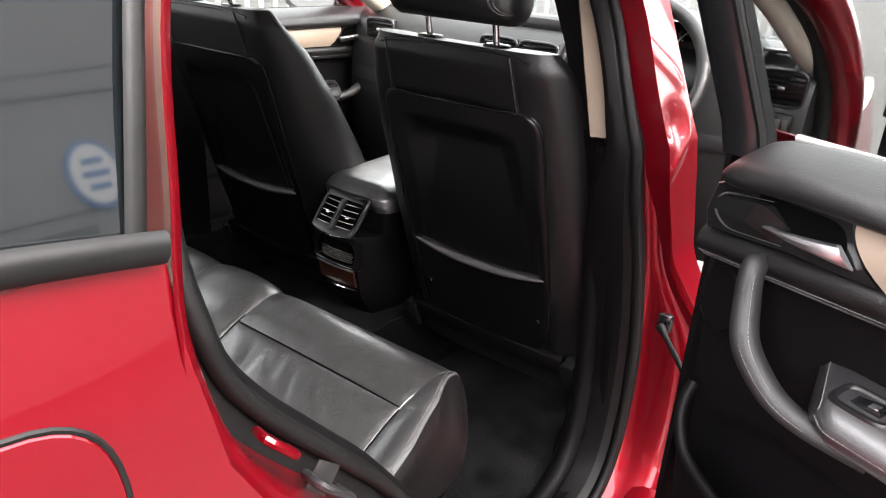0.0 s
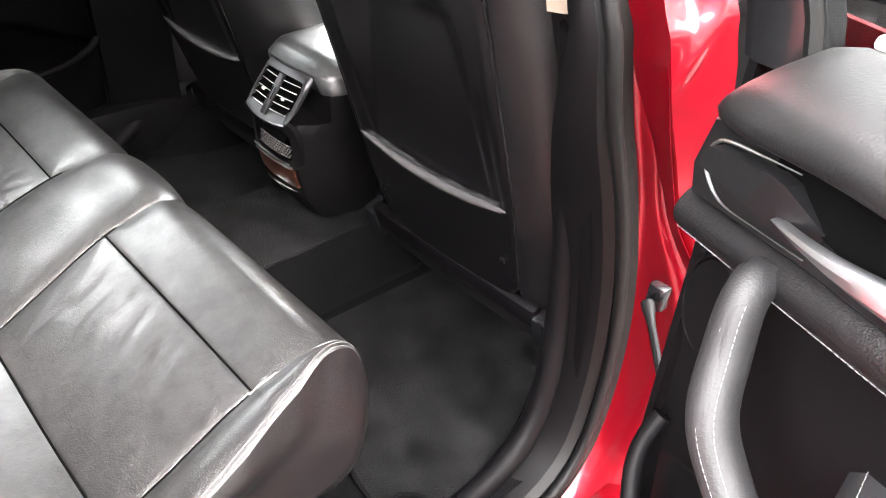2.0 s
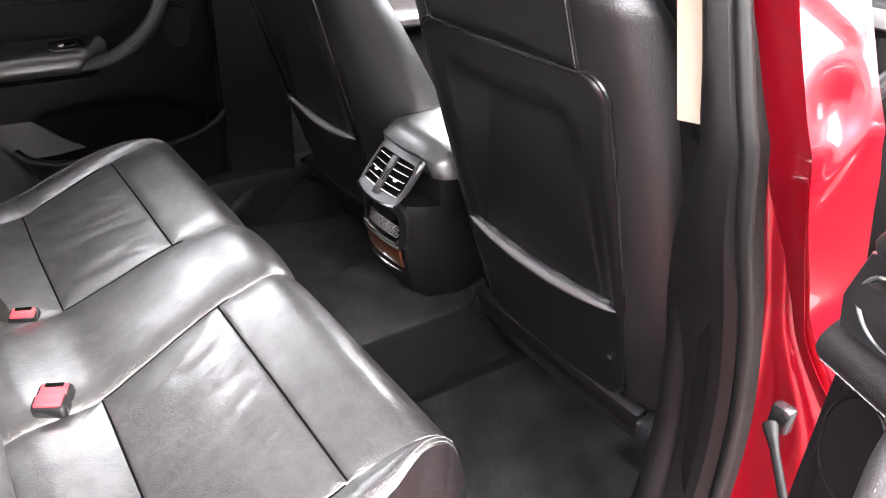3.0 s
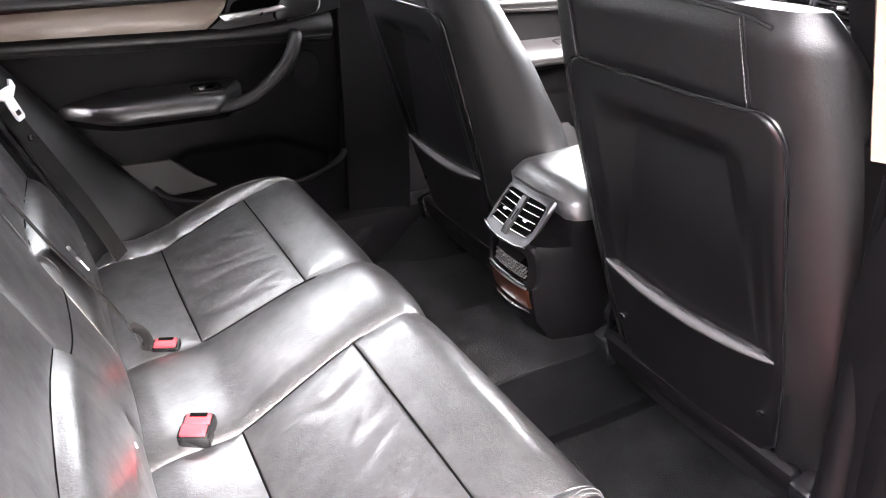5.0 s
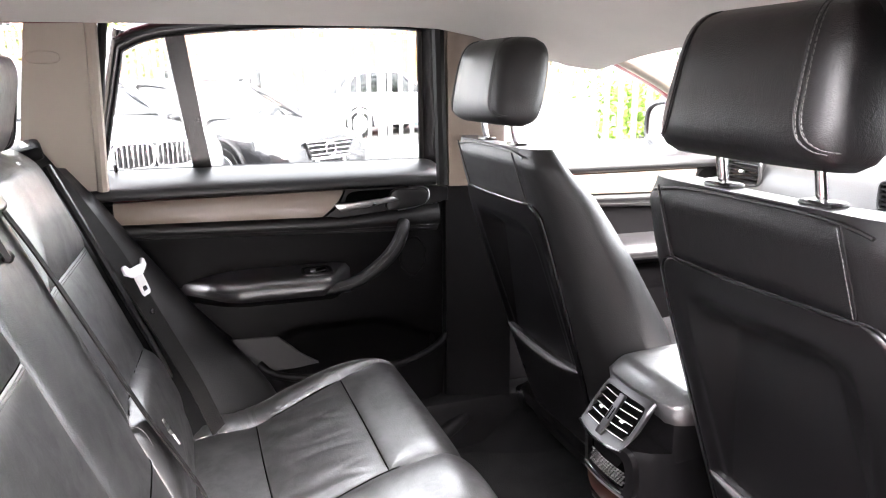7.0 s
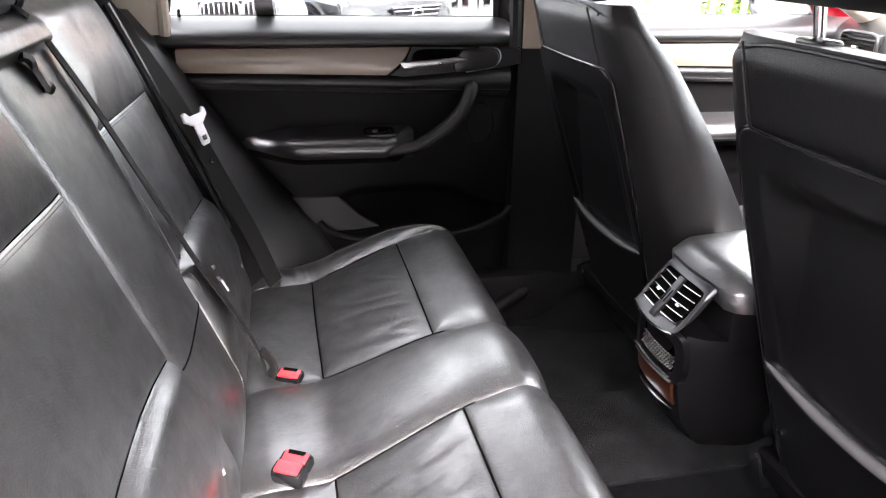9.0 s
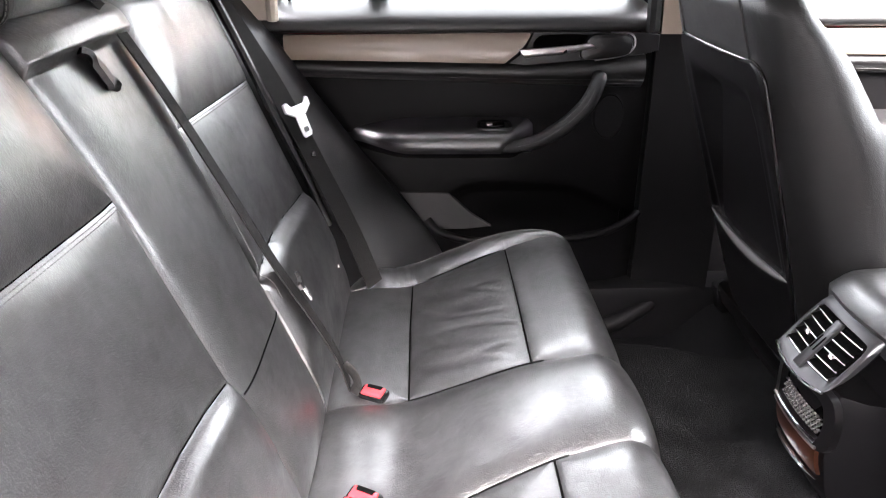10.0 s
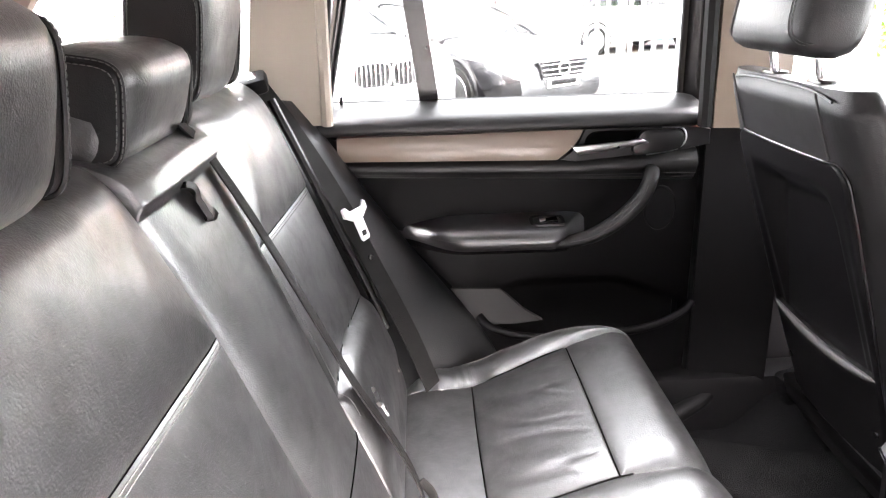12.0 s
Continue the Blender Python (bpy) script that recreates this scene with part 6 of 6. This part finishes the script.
part("shell", Shape().loft([[Vector(p) + Vector((0, 0.0, 0)) for p in mr], [Vector((-1.045, 1.255, 1.255)) + (Vector(p) - Vector((-1.045, 1.255, 1.255))) * 1.08 + Vector((0, 0.03, 0)) for p in mr], [Vector((-1.045, 1.255, 1.255)) + (Vector(p) - Vector((-1.045, 1.255, 1.255))) * 0.7 + Vector((0, 0.12, 0)) for p in mr]]), SHINY, mirror)
part("bezel", Shape().tube([Vector((-1.045, 1.246, 1.255)) + (Vector(p) - Vector((-1.045, 1.255, 1.255))) * 0.98 for p in mr], 0.009, n=8, closed=True), SHINY, mirror)
part("mirror_glass", Shape().prism([Vector((-1.045, 1.25, 1.255)) + (Vector(p) - Vector((-1.045, 1.255, 1.255))) * 0.92 for p in mr], (0, -0.004, 0)), CHROME, mirror, "silvered glass")
part("stalk", Shape().box((-0.90, 1.30, 1.19), (0.16, 0.06, 0.04), 0.015), SHINY, mirror)


# ---- outside ----
ground = part("ground", Shape().grid(lambda a, b: Vector((-160 + 320 * a, -160 + 320 * b, 0.0)), 9, 9), TARMAC)
tagged(ground, "worn grey tarmac yard reaching into the distance", "ground", kind="structure")

FD, FN = Vector((0.707, 0.707, 0)), Vector((-0.707, 0.707, 0))
F0 = Vector((-5.5, 6.3, 0))


def fence():
    t = thing("palisade_fence", F0, "galvanised steel palisade fence with pointed pales", "fence")
    prof2 = [(-0.032, 0.0), (-0.016, 0.012), (0.0, 0.004), (0.016, 0.012), (0.032, 0.0), (0.030, -0.003), (0.0, -0.002), (-0.030, -0.003)]
    pale = Shape()
    loops = []
    for z, g in ((0.06, 1), (2.28, 1), (2.36, 0.15)):
        loops.append([F0 + FD * (a * g) + FN * b + Vector((0, 0, z)) for a, b in prof2])
    pale.loft(loops)
    me = None
    for i in range(-34, 112):
        p = F0 - FD * (i * 0.172)
        if me is None:
            ob = part("pale", pale, GALV, t)
            me = ob.data
        else:
            ob = new("pale", me)
            ob.parent = t
        ob.location = -FD * (i * 0.172)
    for z in (0.45, 1.95):
        part("rail", Shape().box(F0 - FD * 6.5 + FN * 0.035 + Vector((0, 0, z)), (26.0, 0.05, 0.05), 0.004, pose(0, 0, 0, 0, 0, 45)), GALV, t)
    for i in range(-2, 8):
        part("post", Shape().box(F0 - FD * (2.75 * i) + FN * 0.08 + Vector((0, 0, 1.2)), (0.06, 0.10, 2.4), 0.004, pose(0, 0, 0, 0, 0, 45)), GALV, t)


fence()


def parked_car(base, yaw, paint, label, kind):
    """A saloon or off-roader; local x forward, y left, the nose at x = 0."""
    t = thing("parked_car", base, label, "car", "parked cars")
    m = pose(*base, 0, 0, yaw)
    tall = kind == "suv"
    h = 1.62 if tall else 1.42
    hood = 1.02 if tall else 0.90
    nose = 0.86 if tall else 0.72
    L, W = 4.6, (0.94 if tall else 0.91)
    xs = np.linspace(0, -L, 60)
    top = lambda x: lerp(-x, (0, 0.06, 0.25, 0.9, 1.25, 3.9, L - 0.1, L), (nose - 0.12, nose, nose + 0.06, hood - 0.02, hood + 0.02, hood + 0.06, hood + 0.04, hood - 0.25))
    roofz = lambda x: lerp(-x, (1.2, 1.5, 2.05, 2.5, 3.2, 3.8, 4.4), (hood + 0.02, hood + 0.17, h - 0.04, h, h - 0.02, h - 0.16, hood + 0.04))
    loops = []
    for x in xs:
        w = W * (1 - 0.26 * max(0.0, 1 - (-x) / 0.55) ** 2.2 - 0.10 * max(0.0, ((-x) - 4.0) / 0.6) ** 2)
        z1 = top(x)
        half = spline([(0, 0.24), (w * 0.8, 0.24), (w * 0.97, 0.34), (w, 0.55), (w * 0.985, z1 - 0.16), (w * 0.93, z1 - 0.05), (w * 0.7, z1 + 0.005), (0, z1 + 0.03)], 18)
        loops.append([m @ Vector((x, a, b)) for a, b in half] + [m @ Vector((x, -a, b)) for a, b in half[-2:0:-1]])
    body = part("body", Shape().loft(loops), paint, t, sharp=35)
    loops = []
    for x in np.linspace(-1.25, -4.35, 30):
        z1, z0 = roofz(x), hood - 0.03
        hh = max(0.02, z1 - z0)
        wt = 0.62 + 0.2 * max(0, 1 - hh / 0.4)
        half = spline([(0.80, z0), (0.80 - (0.80 - wt) * 0.6 * min(1, hh / 0.4), z0 + hh * 0.6), (wt * 0.97, z0 + hh * 0.92), (wt * 0.8, z0 + hh * 0.99), (0, z0 + hh)], 12)
        loops.append([m @ Vector((x, a, b)) for a, b in half] + [m @ Vector((x, -a, b)) for a, b in half[-2::-1]])
    part("glasshouse", Shape().loft(loops, cap=True), DARKGLASS, t, sharp=35)
    rl = []
    for x in np.linspace(-2.15, -3.6, 16):
        z1 = roofz(x)
        half = [(0.64, z1 - 0.075), (0.615, z1 - 0.02), (0.5, z1 + 0.004), (0, z1 + 0.012)]
        rl.append([m @ Vector((x, a, b)) for a, b in half] + [m @ Vector((x, -a, b)) for a, b in half[-2::-1]])
    part("roof", Shape().loft(rl), paint, t)
    for s in (1, -1):
        part("pillar", Shape().tube([m @ Vector(p) for p in ((-1.2, s * 0.80, hood), (-1.65, s * 0.72, hood + 0.26), (-2.15, s * 0.63, h - 0.06))], 0.035, n=8), paint, t)
        part("pillar", Shape().tube([m @ Vector(p) for p in ((-2.75, s * 0.80, hood), (-2.72, s * 0.63, h - 0.05))], 0.035, n=8), paint, t)
        part("pillar", Shape().tube([m @ Vector(p) for p in ((-4.1, s * 0.80, hood), (-3.5, s * 0.63, h - 0.06))], 0.05, n=8), paint, t)
        lamp = [(-0.10, 0.55, nose - 0.02), (-0.36, 0.86, nose + 0.01), (-0.34, 0.87, nose - 0.13), (-0.07, 0.60, nose - 0.16)]
        part("headlight", Shape().prism([m @ Vector((a + 0.02, s * b, c)) for a, b, c in lamp], m.to_3x3() @ Vector((-0.06, 0, 0))), CHROME, t, "clear headlight")
        part("wing_mirror", Shape().box(m @ Vector((-1.55, s * 1.0, hood + 0.06)), (0.10, 0.20, 0.13), 0.04, pose(0, 0, 0, 0, 0, yaw)), paint, t)
        for x in (-0.85, -3.65):
            wl = part("wheel", Shape().disc(m @ Vector((x, s * (W - 0.20), 0.33)), m.to_3x3() @ Vector((0, s, 0)), 0.33, 0.205, 36, bevel=0.03), RUBBER, t)
            part("rim", Shape().disc(m @ Vector((x, s * (W + 0.004), 0.33)), m.to_3x3() @ Vector((0, s, 0)), 0.225, 0.01, 24, bevel=0.004), SILVER, wl)
            arch = [m @ Vector((x + 0.40 * math.cos(a), s * (W + 0.002), 0.33 + 0.40 * math.sin(a))) for a in np.linspace(-0.2, math.pi + 0.2, 24)]
            part("wheel_arch", Shape().tube(arch, 0.03, n=6), SHINY, t)
    g = part("grille", Shape().prism([m @ Vector((0.01, a, b)) for a, b in ((-0.40, nose - 0.03), (0.40, nose - 0.03), (0.33, nose - 0.22), (-0.33, nose - 0.22))] if not tall else
                                      [m @ Vector((0.01, a, b)) for a, b in ((-0.40, nose + 0.0), (0.40, nose + 0.0), (0.36, nose - 0.22), (-0.36, nose - 0.22))], m.to_3x3() @ Vector((-0.03, 0, 0))), SHINY, t)
    if tall:
        for i in range(16):
            a = -0.36 + 0.048 * i
            part("bar", Shape().box(m @ Vector((0.018, a, nose - 0.11)), (0.012, 0.014, 0.19), 0.003, pose(0, 0, 0, 0, 0, yaw)), CHROME, g)
        for s in (-0.2, 0.2):
            part("surround", Shape().tube([m @ Vector((0.022, s + 0.19 * math.copysign(abs(math.cos(a)) ** 0.5, math.cos(a)), nose - 0.11 + 0.115 * math.copysign(abs(math.sin(a)) ** 0.5, math.sin(a)))) for a in np.linspace(0, 2 * math.pi, 30, endpoint=False)], 0.012, n=6, closed=True), CHROME, g)
    else:
        for i in range(3):
            part("bar", Shape().box(m @ Vector((0.018, 0, nose - 0.07 - 0.055 * i)), (0.014, 0.74 - 0.05 * i, 0.018), 0.004, pose(0, 0, 0, 0, 0, yaw)), CHROME, g)
        part("badge", Shape().tube([m @ Vector((0.028, 0.085 * math.cos(a), nose - 0.125 + 0.085 * math.sin(a))) for a in np.linspace(0, 2 * math.pi, 30, endpoint=False)], 0.010, n=6, closed=True), CHROME, g, "plain bright ring")
        part("surround", Shape().tube([m @ Vector((0.016, a, b)) for a, b in ((-0.40, nose - 0.03), (0.40, nose - 0.03), (0.33, nose - 0.22), (-0.33, nose - 0.22))], 0.012, n=6, closed=True), CHROME, g)
    part("number_plate", Shape().box(m @ Vector((0.012, 0, 0.45)), (0.02, 0.52, 0.11), 0.004, pose(0, 0, 0, 0, 0, yaw)), WHITE, t, "white plate")
    part("plate_bar", Shape().box(m @ Vector((0.024, 0, 0.45)), (0.006, 0.42, 0.06), 0.001, pose(0, 0, 0, 0, 0, yaw)), SHINY, t)
    return t


parked_car((-7.75, 1.35, 0.0), 37, CARBLACK, "black saloon car with a wide chrome grille", "saloon")
parked_car((-6.2, -0.55, 0.0), 30, CARSILVER, "silver off-road car with upright chrome grille bars", "suv")


def house(x, y0, y1, h):
    t = thing("brick_house", (x, (y0 + y1) / 2, 0), "orange brick house with small dark windows", "house")
    wall = part("wall", Shape().box((x - 3, (y0 + y1) / 2, h / 2), (6, y1 - y0, h), 0.01), BRICK, t)
    part("roof", Shape().prism([(x + 0.4, y0 - 0.3, h), (x - 6.4, y0 - 0.3, h), (x - 3, y0 - 0.3, h + 2.2)], (0, y1 - y0 + 0.6, 0)), material("roof_tiles", (0.16, 0.09, 0.07), 0.9, vary=0.3), t)
    rows = Shape()
    for k in range(int(h / 0.075)):
        rows.box((x + 0.004, (y0 + y1) / 2, 0.075 * k), (0.012, y1 - y0 - 0.02, 0.012), 0)
    part("mortar_joints", rows, MORTAR, wall)
    y = y0 + 1.3
    while y < y1 - 1:
        for z in (1.15, 3.7):
            wdw = part("window", Shape().box((x + 0.02, y, z), (0.08, 0.95, 1.15), 0.01), DARKGLASS, t)
            for a, b, c, d in ((0, 0.6, 1.05, 0.06), (0, -0.6, 1.05, 0.06)):
                part("window_frame", Shape().box((x + 0.05, y + a, z + b), (0.08, c, d), 0.01), WHITE, wdw)
            for a in (-0.5, 0, 0.5):
                part("window_frame", Shape().box((x + 0.05, y + a, z), (0.08, 0.06, 1.2), 0.01), WHITE, wdw)
        y += 2.6
    dr = part("door", Shape().box((x + 0.03, y1 - 3.2, 1.05), (0.08, 0.95, 2.1), 0.01), material("brown_door", (0.14, 0.05, 0.04), 0.5), t)
    part("porch", Shape().box((x + 0.5, y1 - 3.2, 2.3), (1.0, 1.5, 0.12), 0.02), material("porch_tiles", (0.10, 0.08, 0.08), 0.8), t)


house(-27.0, -7.0, 13.5, 5.6)


def tree(base, height, spread, seed, clumps=260):
    rnd = random.Random(seed)
    t = thing("tree", base, "leafy green tree behind the fence", "tree", "trees behind the fence")
    b = Vector(base)
    trunk = Shape()
    trunk.tube([b, b + Vector((0.05, 0, height * 0.25)), b + Vector((0, 0.08, height * 0.55)), b + Vector((0.1, 0, height * 0.85))], [0.16, 0.13, 0.08, 0.03], n=10)
    ends = []
    for i in range(9):
        a, z = rnd.uniform(0, 6.28), rnd.uniform(0.25, 0.75)
        p = b + Vector((0, 0, height * z))
        q = p + Vector((math.cos(a) * spread * rnd.uniform(0.5, 0.9), math.sin(a) * spread * rnd.uniform(0.5, 0.9), height * rnd.uniform(0.05, 0.25)))
        trunk.tube([p, p.lerp(q, 0.5) + Vector((0, 0, 0.1)), q], [0.06, 0.04, 0.015], n=6)
        ends.append(q)
    part("trunk", trunk, BARK, t)
    crown = Shape()
    for i in range(clumps * 9):
        e = rnd.choice(ends + [b + Vector((0, 0, height * rnd.uniform(0.4, 0.95)))])
        p = e + Vector((rnd.gauss(0, spread * 0.3), rnd.gauss(0, spread * 0.3), rnd.gauss(0, height * 0.11)))
        r = rnd.uniform(0.05, 0.12)
        d1 = Vector((rnd.gauss(0, 1), rnd.gauss(0, 1), rnd.gauss(0, 1))).normalized()
        d2 = d1.orthogonal().normalized()
        crown.add([p - d1 * r, p + d2 * r * 0.5 + d1 * 0.1 * r, p + d1 * r, p - d2 * r * 0.5], [(0, 1, 2, 3)])
    me = bpy.data.meshes.new("crown")
    me.from_pydata([tuple(Vector(p) - b) for p in crown.v], [], crown.f)
    part("crown", me, LEAF, t)


tree((-17.0, -2.4, 0), 5.5, 1.9, 1)
tree((-15.5, 8.2, 0), 6.0, 1.9, 2)
tree((-15.0, 10.4, 0), 5.0, 1.6, 3)
tree((-12.0, 11.8, 0), 6.0, 1.8, 4)
tree((-20.0, -6.5, 0), 6.5, 2.4, 6)
hedge = Shape()
rnd = random.Random(9)
for i in range(5000):
    p = Vector((-13.5 + rnd.uniform(-0.5, 0.5), rnd.uniform(8.6, 14.5), rnd.uniform(0.05, 1.25)))
    r = rnd.uniform(0.05, 0.1)
    d1 = Vector((rnd.gauss(0, 1), rnd.gauss(0, 1), rnd.gauss(0, 1))).normalized()
    d2 = d1.orthogonal().normalized()
    hedge.add([p - d1 * r, p + d2 * r * 0.5, p + d1 * r, p - d2 * r * 0.5], [(0, 1, 2, 3)])
hm = bpy.data.meshes.new("hedge")
hm.from_pydata(hedge.v, [], hedge.f)
tagged(part("hedge", hm, material("bright_leaves", (0.10, 0.17, 0.02), 0.6, vary=0.4, vary_scale=2)), "low bright green hedge beyond the fence", "hedge", kind="stuff")
for (x, y, mat_, col) in ((-21.0, 5.45, RED, "red"), (-21.0, 6.05, RED, "red"), (-20.6, 6.6, BLUE, "blue")):
    t = thing("wheelie_bin", (x, y, 0), col + " plastic wheelie bin beside the house", "bin", "bins by the house")
    part("bin_body", Shape().loft([[(x + a * g, y + c * g, z) for a, c in ((-0.28, -0.26), (0.28, -0.26), (0.28, 0.26), (-0.28, 0.26))] for z, g in ((0.0, 0.8), (0.95, 1.0))]), mat_, t)
    part("lid", Shape().box((x, y, 0.99), (0.62, 0.56, 0.07), 0.02), mat_, t)
parked_car((-18.6, 6.6, 0.0), 115, CARWHITE, "white hatchback parked beyond the fence", "suv")

# the yard behind the camera: a grey wall with a round sign
yard = part("wall_east", Shape().box((10.2, -2.0, 3.4), (0.3, 34, 6.8), 0.02), RENDERED)
tagged(yard, "plain grey rendered yard wall", "wall", kind="structure")
for z in (1.6, 3.3, 4.9, 6.3):
    part("trim", Shape().box((10.04, -2.0, z), (0.02, 34, 0.03), 0.004), GREY)
for y, wd in ((2.9, 0.9), (2.0, 0.5), (0.6, 1.4)):
    w_ob = part("window_2", Shape().box((10.03, y, 2.75), (0.06, wd, 0.7), 0.01), DARKGLASS)
    tagged(w_ob, "dark window in the rendered yard wall", "window", kind="structure")
sign = thing("oval_sign", (10.0, 3.6, 3.4), "oval white sign with a blue rim on the yard wall", "sign")
part("rim", Shape().disc((10.04, 3.6, 3.75), (-1, 0, 0), 0.36, 0.05, 40, 1.35, bevel=0.01), BLUE, sign)
part("face", Shape().disc((10.0, 3.6, 3.75), (-1, 0, 0), 0.31, 0.03, 40, 1.35, bevel=0.01), WHITE, sign)
for dz, wd in ((0.18, 0.28), (0.0, 0.36), (-0.18, 0.28)):
    part("lettering_bar", Shape().box((9.962, 3.6, 3.75 + dz), (0.012, wd, 0.08), 0.003), BLUE, sign)
wire = thing("overhead_cable", (9.5, 0, 5.6), "thin black cable strung along the yard wall", "cable")
part("cable", Shape().tube(spline([(9.6, -12, 5.5), (9.6, -4, 5.05), (9.6, 2, 5.0), (9.6, 8, 5.25), (9.6, 14, 5.8)], 40), 0.015, n=6), RUBBER, wire)
part("bracket", Shape().box((9.8, 8.0, 5.25), (0.5, 0.04, 0.04), 0.005), GALV, wire)
for ob in [o for o in scene.objects if o.name.startswith("trim") and not o.parent and not o.get("label")]:
    tagged(ob, "dark joint line across the rendered wall", "trim", kind="structure")
